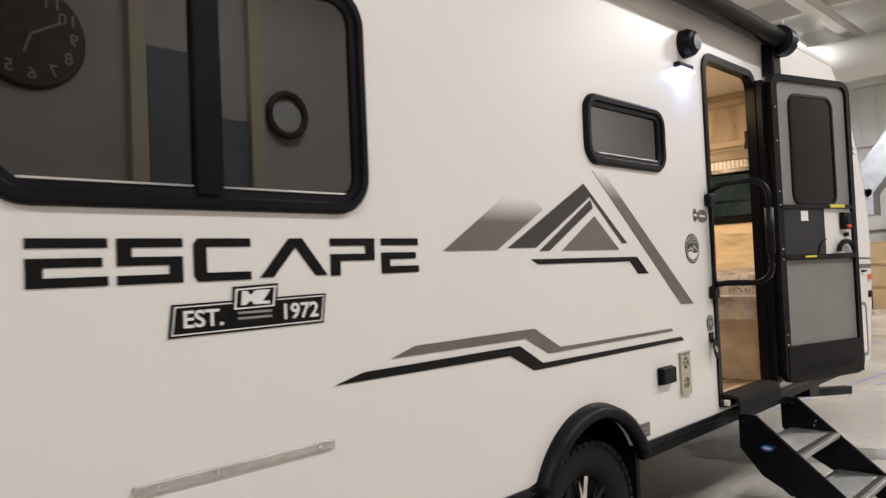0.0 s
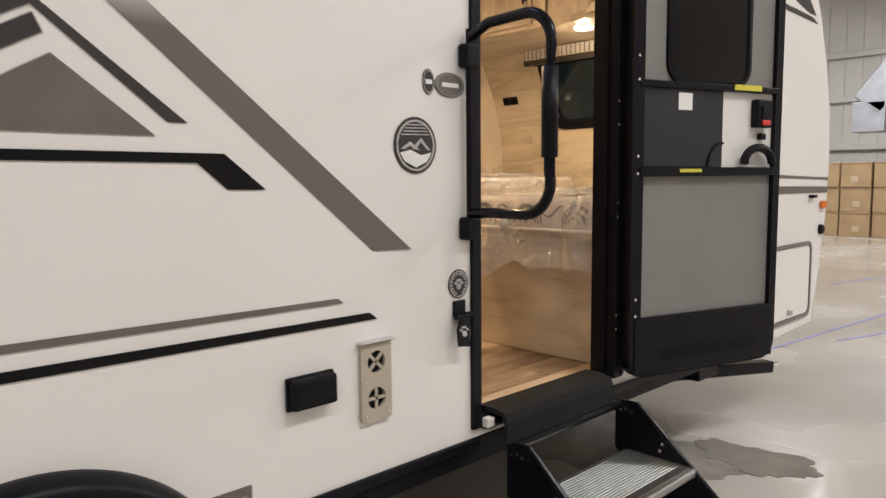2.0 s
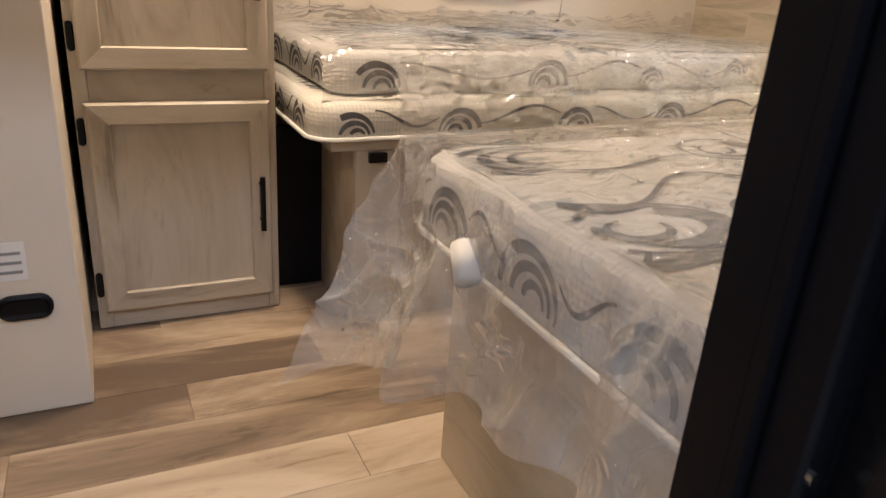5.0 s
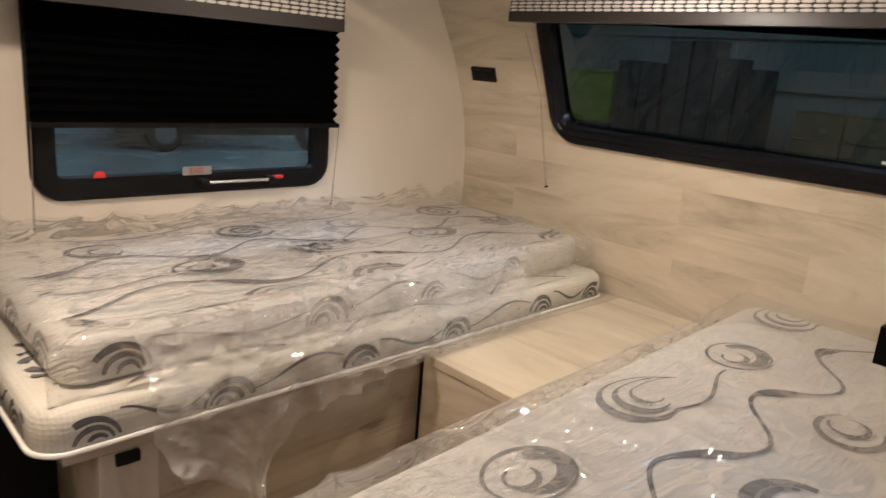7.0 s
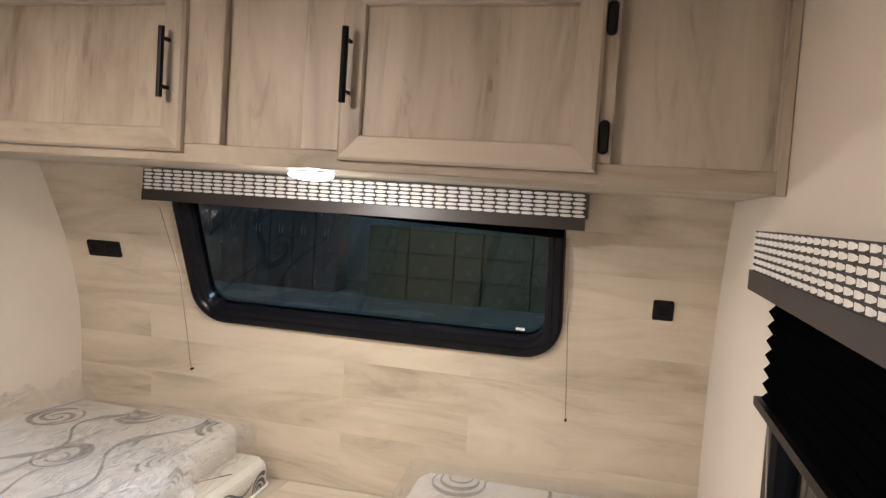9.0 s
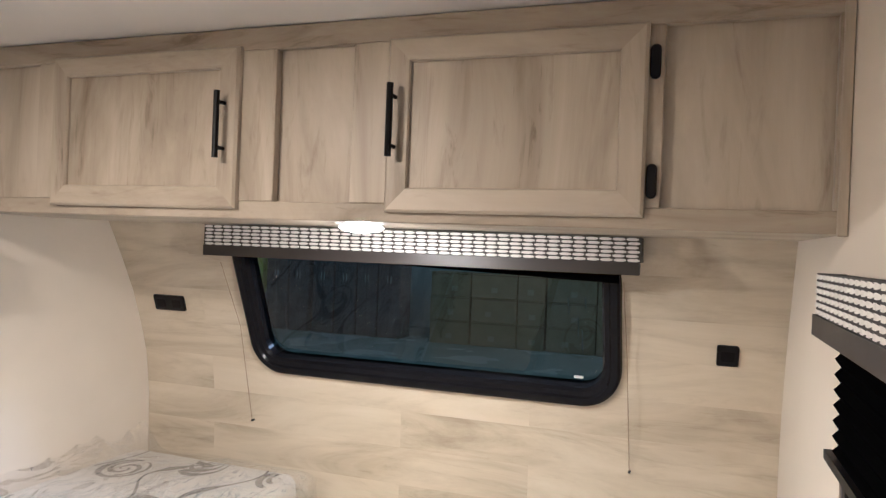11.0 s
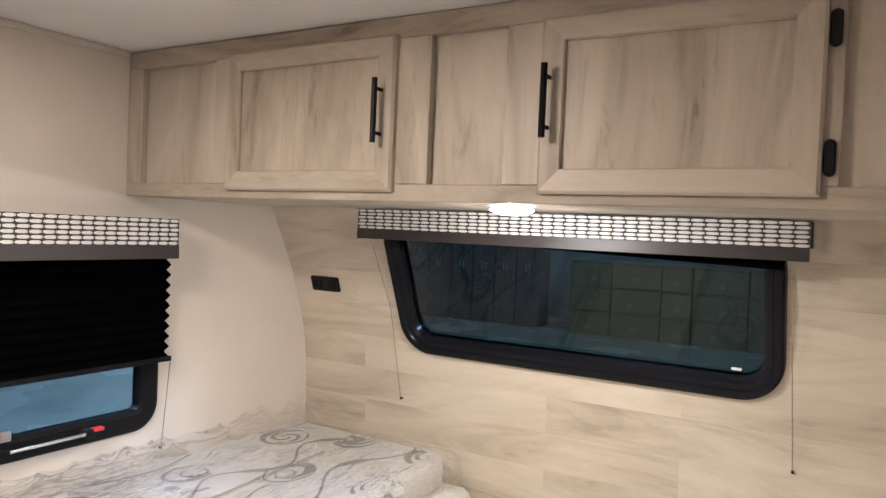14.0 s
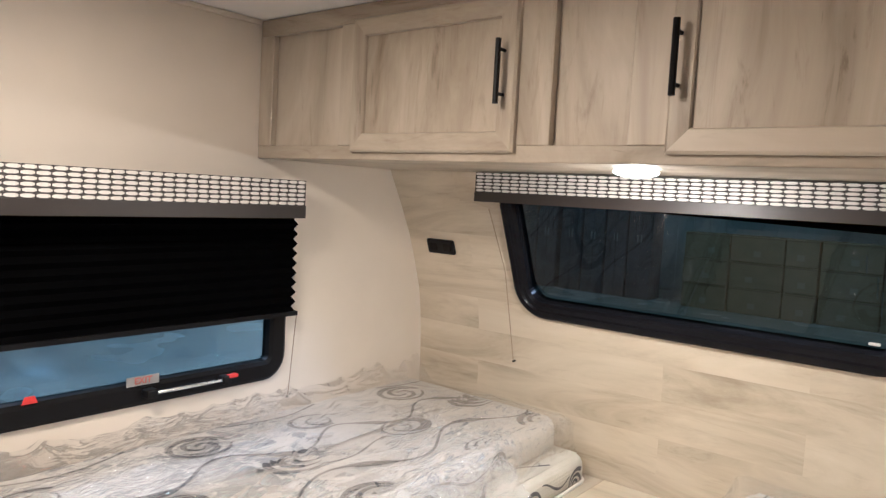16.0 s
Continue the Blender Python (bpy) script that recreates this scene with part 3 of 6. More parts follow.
for u0, u1, v0, v1, mt, nm in ((2.2, 2.36, 0.72, 0.88, M_WHITE, "headlight"), (-2.375, -2.25, 0.9, 1.3, M_RED, "tail_light"), (-2.36, 2.34, 0.34, 0.46, M_BLACK, "sill_trim")):
    bm = BM()
    shape_on(bm, [(u0, v0), (u1, v0), (u1, v1), (u0, v1)], on_van, 0.88, 0.912)
    part(nm, bm, mt, van)

# tall dark cabinets and a yellow-green crate further along that row
M_CABINET_GREY = plain("dark_grey_cabinet_paint", (0.10, 0.095, 0.10), 0.5, vary=0.2, scale=3)
M_CRATE_GREEN = plain("yellow_green_plastic", (0.50, 0.62, 0.06), 0.45, vary=0.15, scale=4)
for y0, y1, z1 in ((6.75, 7.32, 2.3), (7.36, 7.88, 2.5), (7.92, 8.48, 2.86), (8.52, 9.08, 2.84), (9.2, 9.75, 2.32), (9.8, 10.4, 2.35), (10.5, 12.0, 0.78)):
    t = thing("storage_cabinet", (19.5, (y0 + y1) / 2, GROUND), "dark grey steel storage cabinet standing along the hall wall", "cabinet", "hall storage cabinets")
    bm = BM()
    box(bm, 19.25, 19.9, y0, y1, GROUND, z1, 0.012)
    part("body", bm, M_CABINET_GREY, t)
    ym = (y0 + y1) / 2
    for a, b, hy in ((y0 + 0.015, ym - 0.004, ym - 0.05), (ym + 0.004, y1 - 0.015, ym + 0.03)):
        bm = BM()
        box(bm, 19.23, 19.248, a, b, GROUND + 0.08, z1 - 0.03, 0.004)
        door = part("door", bm, M_CABINET_GREY, t)
        bm = BM()
        zc = min(1.3, z1 - 0.35)
        box(bm, 19.205, 19.229, hy, hy + 0.02, zc - 0.09, zc + 0.09, 0.004)
        part("handle", bm, M_ALU, door, "bright metal handle")
t = thing("storage_crate", (19.5, 11.2, 0.78), "yellow-green plastic crate standing on a low cabinet", "crate")
bm = BM()
box(bm, 19.3, 19.88, 10.55, 11.9, 0.78, 2.0, 0.03)
part("body", bm, M_CRATE_GREEN, t)
bm = BM()
box(bm, 19.27, 19.91, 10.52, 11.93, 2.0, 2.07, 0.015)
part("lid", bm, M_CRATE_GREEN, t)
for zz in (1.1, 1.6):
    bm = BM()
    box(bm, 19.275, 19.299, 10.6, 11.85, zz, zz + 0.06, 0.008)
    part("rib", bm, M_CRATE_GREEN, t)
for pts in (((6.4, 0.9), (19.0, -0.4)), ((8.2, 0.5), (9.6, 0.05)), ((11.5, 1.6), (13.0, 1.2))):
    (ax, ay), (bx_, by) = pts
    d = Vector((bx_ - ax, by - ay, 0))
    bm = BM()
    box(bm, 0, d.length, -0.014, 0.014, 0.001, 0.004, m=pose(ax, ay, GROUND, 0, 0, math.degrees(math.atan2(d.y, d.x))))
    structure("floor_tape", bm, M_TAPE, "blue tape line stuck on the concrete floor", category="tape")

# first patch: damp ground with the shade of trailer and door painted in
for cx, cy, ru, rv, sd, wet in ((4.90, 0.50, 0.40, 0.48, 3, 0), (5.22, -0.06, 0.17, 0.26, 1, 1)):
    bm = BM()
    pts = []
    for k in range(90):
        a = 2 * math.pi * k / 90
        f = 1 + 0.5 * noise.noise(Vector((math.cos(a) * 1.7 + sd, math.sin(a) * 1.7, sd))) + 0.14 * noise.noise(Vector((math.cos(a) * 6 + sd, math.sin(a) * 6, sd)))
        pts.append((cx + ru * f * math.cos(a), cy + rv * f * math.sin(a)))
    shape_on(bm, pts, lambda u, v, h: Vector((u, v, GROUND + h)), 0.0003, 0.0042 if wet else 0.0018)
    structure("water" if wet else "damp_shade_patch", bm, M_WET if wet else M_DAMP_SHADE, "small dark puddle on the concrete floor" if wet else "dull damp patch drying on the concrete floor, with the trailer shade painted in", category="puddle" if wet else "stain")

# ---------------------------------------------------------------- trailer shell
ARCH = [(2.12 + 0.37 * math.cos(radians(a)), 0.345 + 0.37 * math.sin(radians(a))) for a in range(28, 153, 6)]
side = [(REAR, 0.52), (1.70, 0.52)] + [(x, max(z, 0.52)) for x, z in ARCH[::-1]] + [(2.54, 0.52), (5.2, 0.52), (5.45, 0.45)]
side += [(front_out(z), z) for z in (0.47, 0.8, 1.1, 1.4, 1.65, 1.9, 2.15, 2.4, 2.55, 2.72)] + [(REAR, 2.72)]


def inset_hole(w, d=0.03):
    return rrect(w[0] + d, w[1] - d, w[2] + d, w[3] - d, w[4] - d, 5)


door_hole = rrect(DOOR_L - 0.02, DOOR_R + 0.02, 0.53, DOOR_T + 0.02, 0.07, 4)
bm = BM()
plate(bm, side, [inset_hole(BIG_WIN), inset_hole(SMALL_WIN), inset_hole(NEAR_WIN), door_hole], outer_side, WALL_T - 0.004)
WALL_DOOR_SIDE = structure("wall_door_side", bm, M_SHELL, "white glossy fibreglass trailer side with dark graphics", category="wall")


def inner_near(u, v, h):
    return Vector((u, WALL_T - 0.003 + h, v))


def cabin_outline():
    zs = [0.552, 1.35, 1.5, 1.65, 1.78, 1.9, 2.02, 2.15, 2.3, 2.45, 2.6]
    return [(REAR + 0.03, 0.552)] + [(front_in(z) + 0.015, z) for z in zs] + [(REAR + 0.03, 2.6)]


bm = BM()
near_outline = cabin_outline()
near_outline = near_outline[:1] + [(1.72, 0.552), (1.72, 0.775), (2.52, 0.775), (2.52, 0.552)] + near_outline[1:]
plate(bm, near_outline, [inset_hole(BIG_WIN, 0.035), inset_hole(SMALL_WIN, 0.035), inset_hole(NEAR_WIN, 0.035), rrect(DOOR_L - 0.02, DOOR_R + 0.02, 0.554, DOOR_T + 0.02, 0.05, 4)], inner_near, 0.004)
structure("wall_inner_near", bm, M_WALL_IN, "cream vinyl covered cabin wall", category="wall")
bm = BM()
plate(bm, cabin_outline(), [inset_hole(BED_WIN, 0.035)], lambda u, v, h: Vector((u, FAR + h, v)), 0.004)
structure("wall_inner_far", bm, M_WALL_IN, "cream vinyl covered cabin wall", category="wall")
bm = BM()
far_side = [(x, z) for x, z in side]
plate(bm, far_side, [inset_hole(BED_WIN)], lambda u, v, h: Vector((u, FAR + 0.005 + h, v)), WALL_T)
structure("wall_far_side", bm, M_SHELL, "white fibreglass trailer side", category="wall")
bm = BM()
box(bm, REAR, REAR + 0.03, 0.0, FAR + 0.035, 0.52, 2.72)
structure("wall_rear", bm, M_SHELL, "white fibreglass trailer rear wall", category="wall")
# roof and cabin ceiling
bm = BM()
box(bm, REAR, 5.5, -0.004, FAR + 0.04, 2.722, 2.75)
structure("roof", bm, M_SHELL, "white trailer roof", category="roof")
bm = BM()
box(bm, REAR + 0.03, 5.46, WALL_T + 0.002, FAR - 0.001, CEIL, CEIL + 0.02)
structure("ceiling_cabin", bm, M_CEIL, "smooth white cabin ceiling", category="ceiling")
bm = BM()
box(bm, 3.6, 5.16, FAR - 0.012, FAR - 0.001, CEIL - 0.018, CEIL - 0.001, 0.003)
structure("trim_ceiling", bm, M_WALL_IN, "thin cream cover strip along the ceiling", category="trim")

# belly, black bottom rail and chassis
bm = BM()
box(bm, REAR, 5.5, 0.37, FAR + 0.03, 0.44, 0.515)
box(bm, REAR, 1.715, 0.003, 0.37, 0.44, 0.515)
box(bm, 2.525, 5.5, 0.003, 0.37, 0.44, 0.515)
structure("underfloor", bm, M_BLACK, "black underside of the trailer floor", category="chassis")
for a, b in ((REAR, 1.74), (2.5, 3.33)):
    bm = BM()
    box(bm, a, b, -0.012, 0.002, 0.492, 0.521, 0.004)
    structure("trim_bottom_rail", bm, M_GLOSSBLACK, "black rail along the bottom edge of the shell", category="trim")
bm = BM()
box(bm, 3.95, 5.2, -0.012, 0.002, 0.492, 0.521, 0.004)
structure("trim_bottom_rail", bm, M_GLOSSBLACK, "black rail along the bottom edge of the shell", category="trim")
bm = BM()
box(bm, 1.74, 2.5, 0.33, 0.36, 0.15, 0.75)
box(bm, 1.72, 1.75, 0.026, 0.36, 0.2, 0.75)
box(bm, 2.49, 2.52, 0.026, 0.36, 0.2, 0.75)
box(bm, 1.72, 2.52, 0.03, 0.36, 0.74, 0.77)
structure("wheel_well", bm, M_BLACK, "black wheel well liner", category="chassis")

# front wall: laminate panel curved back at the top, with the window's opening
fy0, fy1, fz0, fz1 = FRONT_WIN[0] + 0.035, FRONT_WIN[1] - 0.035, FRONT_WIN[2] + 0.035, FRONT_WIN[3] - 0.035
bm = BM()
ys = [WALL_T + 0.001, fy0, fy1, FAR]
zs = sorted(set([0.552, 1.35, 1.45, 1.5, 1.58, fz0, 1.72, 1.78, 1.84, 1.9, 1.96, 2.02, fz1, 2.15, 2.22, 2.3, 2.45, 2.6]))
grid = {}
for layer, off in ((0, 0.0), (1, 0.02)):
    for i, y in enumerate(ys):
        for k, z in enumerate(zs):
            grid[layer, i, k] = bm.verts.new((front_in(z) + off, y, z))
for i in range(3):
    for k in range(len(zs) - 1):
        if i == 1 and zs[k] >= fz0 - 1e-6 and zs[k + 1] <= fz1 + 1e-6:
            continue
        for layer in (0, 1):
            bm.faces.new((grid[layer, i, k], grid[layer, i + 1, k], grid[layer, i + 1, k + 1], grid[layer, i, k + 1]))
structure("wall_front", bm, M_PANEL, "greyed oak laminate front wall curving back towards the ceiling", smooth=True, category="wall")
bm = BM()
prof = [0.47, 0.8, 1.1, 1.4, 1.65, 1.9, 2.15, 2.4, 2.55, 2.72]
cols = [-0.004, 0.45, 1.86, FAR + 0.04]
rows_ = sorted(prof + [1.62, 2.12])
g2 = [[bm.verts.new((front_out(z) + 0.003, y, z)) for z in rows_] for y in cols]
for i in range(3):
    for k in range(len(rows_) - 1):
        if i == 1 and rows_[k] >= 1.6 and rows_[k + 1] <= 2.13:
            continue
        bm.faces.new((g2[i][k], g2[i + 1][k], g2[i + 1][k + 1], g2[i][k + 1]))
structure("wall_front_cap", bm, M_SHELL, "white moulded front cap of the trailer", smooth=True, category="wall")

# cabin floor: vinyl planks laid lengthways
bm = BM()
box(bm, REAR + 0.03, 6.05, 0.37, FAR + 0.002, 0.52, 0.546)
box(bm, REAR + 0.03, 1.715, WALL_T - 0.02, 0.37, 0.52, 0.546)
box(bm, 2.525, 6.05, WALL_T - 0.02, 0.37, 0.52, 0.546)
FLOOR_OB = structure("floor_cabin", bm, M_FLOOR, "grey-brown vinyl plank cabin floor", category="floor")
rng = random.Random(9)
y, row = WALL_T + 0.004, 0
while y < FAR - 0.02:
    y1 = min(y + 0.152, FAR - 0.004)
    x = 2.53
    first = rng.uniform(0.2, 0.9)
    while x < 5.1:
        x1 = min(x + (first if x < 2.54 else 0.92), 5.1)
        bm = BM()
        box(bm, x, x1 - 0.0012, y, y1 - 0.0012, 0.546, 0.552)
        part("plank", bm, M_FLOOR, FLOOR_OB)
        x = x1
    y, row = y1, row + 1


# ---------------------------------------------------------------- windows of the shell
def rv_window(name, w, at, label, out, glass, mullion=0.0, handle=False):
    """Black framed trailer window: clamp ring with stepped section, gasket, pane and drip groove."""
    x0, x1, z0, z1, r = w
    t = thing(name, at((x0 + x1) / 2, z0, 0), label, "window", kind="structure")
    bm = BM()
    loft(bm, x0, x1, z0, z1, r, [(0.0, 0.0), (0.002, 0.012 * out), (0.012, 0.022 * out), (0.030, 0.022 * out), (0.036, 0.010 * out), (0.052, 0.008 * out), (0.058, -0.004 * out), (0.058, -0.03 * out)], at, n=8)
    part("window_frame", bm, M_GLOSSBLACK, t, smooth=False)
    bm = BM()
    shape_on(bm, rrect(x0 + 0.05, x1 - 0.05, z0 + 0.05, z1 - 0.05, r - 0.05, 6), at, -0.002 * out, -0.006 * out)
    g = part("pane", bm, glass, t)
    g.visible_shadow = False
    if mullion:
        bm = BM()
        shape_on(bm, [(mullion - 0.034, z0 + 0.04), (mullion + 0.034, z0 + 0.04), (mullion + 0.034, z1 - 0.04), (mullion - 0.034, z1 - 0.04)], at, 0.016 * out, -0.012 * out)
        part("mullion", bm, M_GLOSSBLACK, t)
        for a, b in ((x0 + 0.09, mullion - 0.04), (mullion + 0.04, x1 - 0.07)):
            bm = BM()
            shape_on(bm, [(a, z0 + 0.058), (b, z0 + 0.058), (b, z0 + 0.063), (a, z0 + 0.063)], at, 0.004 * out, -0.002 * out)
            part("glazing_bead", bm, M_CHROME, t)
    return t


def on_shell(u, v, h):
    return Vector((u, -h, v))


rv_window("window_1", BIG_WIN, on_shell, "large smoked trailer window in a black frame", 1, M_GLASS_OUT, mullion=0.497)
t = rv_window("window_2", SMALL_WIN, on_shell, "small smoked trailer window in a rounded black frame", 1, M_GLASS_OUT)
bm = BM()
shape_on(bm, [(2.27, 1.793), (2.77, 1.793), (2.77, 1.797), (2.27, 1.797)], on_shell, 0.006, 0.0)
part("glazing_bead", bm, M_CHROME, t)
rv_window("window_3", NEAR_WIN, on_shell, "smoked trailer window in a black frame", 1, M_GLASS_IN)


def on_far(u, v, h):
    return Vector((u, FAR - h, v))


def on_near(u, v, h):
    return Vector((u, WALL_T + h, v))


def on_front(u, v, h):
    e = 0.02
    nx, nz = 1.0, (front_in(v + e) - front_in(v - e)) / (2 * e)
    k = 1 / math.hypot(nx, nz)
    return Vector((front_in(v) - h * k, u, v + h * nz * k))


def bed_window(name, at, label, win=BED_WIN):
    x0, x1, z0, z1, r = win
    t = thing(name, at(4.8, z0, 0), label, "window", kind="structure")
    bm = BM()
    loft(bm, x0, x1, z0, z1, r, [(0.0, 0.0), (0.004, 0.014), (0.014, 0.02), (0.058, 0.02), (0.07, 0.012), (0.072, -0.022)], at, n=8)
    part("window_frame", bm, M_BLACK, t)
    bm = BM()
    shape_on(bm, rrect(x0 + 0.06, x1 - 0.06, z0 + 0.06, z1 - 0.06, 0.035, 5), at, -0.006, -0.010)
    g = part("pane", bm, M_GLASS_SIDE, t)
    g.visible_shadow = False
    return t


M_GLASS_SIDE = tinted_glass("blue_window_glass", (0.62, 0.75, 0.80), 1.5)
W_FAR = bed_window("window_4", on_far, "cabin window in a black frame, half covered by a pleated shade")
bm = BM()
box(bm, 4.80, 5.06, FAR - 0.05, FAR - 0.038, 1.437, 1.449, 0.004)
part("release_bar", bm, M_CHROME, W_FAR, "bright metal release bar")
for a, b in ((4.775, 4.81), (5.03, 5.06)):
    bm = BM()
    box(bm, a, b, FAR - 0.055, FAR - 0.018, 1.43, 1.455, 0.004)
    part("bar_mount", bm, M_BLACK, W_FAR)
bm = BM()
box(bm, 5.05, 5.085, FAR - 0.056, FAR - 0.036, 1.446, 1.457, 0.003)
part("red_tip", bm, M_RED, W_FAR, "red plastic tip")
bed_window("window_5", on_near, "cabin window in a black frame behind a pleated shade", NEAR_WIN)

y0, y1, z0, z1, r = FRONT_WIN
W_FRONT = thing("window_6", on_front(1.1, z0, 0), "wide dark front window in a stepped black frame", "window", kind="structure")
bm = BM()
loft(bm, y0, y1, z0, z1, r, [(0.0, -0.002), (0.004, 0.016), (0.012, 0.022), (0.03, 0.022), (0.036, 0.014), (0.05, 0.012), (0.058, 0.0), (0.06, -0.05)], on_front, n=10)
part("window_frame", bm, M_GLOSSBLACK, W_FRONT)
bm = BM()
za, zb = z0 + 0.05, z1 - 0.05
for off in (0.035,):
    vs = [bm.verts.new((front_in(z) + off, y, z)) for y, z in ((y0 + 0.05, za), (y1 - 0.05, za), (y1 - 0.05, zb), (y0 + 0.05, zb))]
    bm.faces.new(vs)
g = part("pane", bm, M_GLASS_IN, W_FRONT)
g.visible_shadow = False
bm = BM()
shape_on(bm, rrect(0.60, 0.63, 1.70, 1.709, 0.003, 2), on_front, -0.028, -0.031)
part("glass_label", bm, M_PAPER, W_FRONT, "small white label on the glass")
for k in range(5):
    bm = BM()
    rod(bm, [on_front(0.515, 1.76 + k * 0.07, 0.008), on_front(0.515, 1.76 + k * 0.07, 0.0145)], 0.006, 8)
    part("frame_screw", bm, M_BLACK, W_FRONT)
for yy, za, zb in ((0.600, 1.78, 1.86), (0.612, 1.83, 1.90), (0.640, 1.90, 1.955), (0.588, 1.92, 1.96)):
    bm = BM()
    shape_on(bm, [(yy, za), (yy + 0.004, za + 0.01), (yy + 0.003, zb), (yy - 0.001, zb - 0.008)], on_front, -0.028, -0.030)
    part("glue_smear", bm, M_SILVER_INK, W_FRONT, "pale glue smear on the glass")

# ---------------------------------------------------------------- door side: graphics and fittings on the shell
def decal(name, polys, mat, label, category="decal", at=on_shell, h=0.003):
    t = thing(name, at(polys[0][0][0], polys[0][0][1], 0), label, category)
    for p in polys:
        bm = BM()
        shape_on(bm, p, at, 0.0005, h)
        part("film_piece", bm, mat, t)
    return t


M_FADE_1 = fading("fading_taupe_decal", (0.13, 0.112, 0.098), "z", 0.10, 0.19)
M_FADE_2 = fading("fading_grey_decal", (0.13, 0.112, 0.098), "z", -0.12, -0.005)
decal("mountain_decal", [[(1.312, 1.388), (1.584, 1.388), (1.862, 1.540), (1.80, 1.575), (1.73, 1.594), (1.64, 1.584)]], M_FADE_1, "taupe mountain graphic fading upwards into the white shell")
decal("mountain_decal", [[(1.642, 1.394), (1.808, 1.394), (2.188, 1.603), (2.425, 1.408), (2.465, 1.408), (2.145, 1.655)],
                         [(1.830, 1.382), (1.893, 1.382), (2.205, 1.556), (2.19, 1.590)]], M_DECAL_DARK, "charcoal mountain peak graphic on the white shell")
decal("mountain_decal", [[(1.974, 1.381), (2.398, 1.380), (2.215, 1.522)]], M_DECAL_GREY, "taupe triangular mountain graphic on the white shell")
decal("mountain_decal", [[(1.777, 1.351), (2.543, 1.347), (2.640, 1.269), (2.549, 1.270), (2.482, 1.327), (1.818, 1.331)]], M_DECAL_BLACK, "black angular bar under the mountain graphic")
decal("mountain_decal", [[(2.215, 1.716), (2.318, 1.700), (3.070, 1.103), (2.942, 1.108)]], M_FADE_2, "long taupe slope graphic fading at the top")
decal("stripe_decal", [[(1.071, 1.064), (1.169, 1.092), (1.775, 1.092), (1.933, 1.007), (2.828, 0.999), (2.845, 0.986), (1.858, 0.991), (1.720, 1.060)]], M_DECAL_GREY, "taupe kinked stripe along the shell")
decal("stripe_decal", [[(0.859, 1.013), (0.962, 1.037), (1.684, 1.037), (1.820, 0.959), (2.925, 0.951), (2.950, 0.932), (1.762, 0.938), (1.630, 1.007)]], M_DECAL_BLACK, "black kinked stripe along the shell")
decal("front_stripe_decal", [[(5.1, 1.302), (6.23, 1.275), (6.232, 1.262), (5.1, 1.285)], [(5.1, 1.24), (6.23, 1.225), (6.228, 1.19), (5.1, 1.20)]], M_DECAL_GREY, "grey stripes round the trailer's nose")
decal("front_stripe_decal", [[(5.2, 2.25), (5.62, 2.36), (5.95, 2.13), (5.86, 2.13)], [(5.2, 2.14), (5.9, 2.115), (5.98, 2.09), (5.2, 2.11)]], M_DECAL_DARK, "dark peak graphic near the trailer's nose")

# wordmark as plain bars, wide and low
Z0, Z1 = 1.323, 1.429
word = []
ZT, ZM, ZL, ZB = Z1 - 0.021, 1.386, 1.366, Z0 + 0.021
for a, b in ((0.083, 0.250), (1.046, 1.199)):
    word.append([[(a, Z1), (b, Z1), (b, ZT), (a, ZT)], [(a, ZM), (b - 0.012, ZM), (b - 0.012, ZL), (a + 0.034, ZL), (a + 0.034, ZB), (b, ZB), (b, Z0), (a, Z0)]])
word.append([[(0.269, Z1), (0.424, Z1), (0.424, ZT), (0.303, ZT), (0.303, ZM), (0.424, ZM), (0.424, Z0), (0.269, Z0), (0.269, ZB), (0.390, ZB), (0.390, ZL), (0.269, ZL)]])
word.append([[(0.462, Z1), (0.606, Z1), (0.606, ZT), (0.485, ZT), (0.485, ZB), (0.606, ZB), (0.606, Z0), (0.462, Z0), (0.451, Z0 + 0.014), (0.451, Z1 - 0.014)]])
word.append([[(0.632, Z0 + 0.003), (0.672, Z0 + 0.003), (0.742, Z1 - 0.024), (0.806, Z0 + 0.003), (0.846, Z0 + 0.003), (0.765, Z1), (0.722, Z1)]])
word.append([[(0.858, Z1), (1.02, Z1), (1.02, Z1 - 0.065), (0.892, Z1 - 0.065), (0.892, Z0), (0.858, Z0), (0.858, Z1 - 0.045), (0.985, Z1 - 0.045), (0.985, ZT), (0.858, ZT)]])
for polys in word:
    decal("wordmark_decal", polys, M_DECAL_BLACK, "black wide bar graphic on the white shell", "decal")


t = thing("founding_plate", (0.6, 0, 1.19), "black plate decal with white lettering EST. 1972", "decal")
bm = BM()
shape_on(bm, [(0.381, 1.191), (0.826, 1.194), (0.836, 1.275), (0.391, 1.270)], on_shell, 0.0005, 0.003)
part("plate", bm, M_DECAL_BLACK, t)
bm = BM()
plate(bm, [(0.389, 1.196), (0.820, 1.199), (0.829, 1.270), (0.398, 1.265)], [[(0.392, 1.199), (0.817, 1.202), (0.826, 1.267), (0.401, 1.262)]], on_shell, 0.0042)
part("white_outline", bm, M_PAPER, t)
bm = BM()
shape_on(bm, [(0.546, 1.206), (0.672, 1.208), (0.682, 1.310), (0.552, 1.306)], on_shell, 0.001, 0.005)
part("badge", bm, M_DECAL_BLACK, t)
bm = BM()
plate(bm, [(0.552, 1.248), (0.668, 1.250), (0.676, 1.304), (0.558, 1.300)], [[(0.558, 1.252), (0.663, 1.254), (0.670, 1.300), (0.563, 1.296)]], on_shell, 0.0062)
part("badge_outline", bm, M_PAPER, t)
bm = BM()
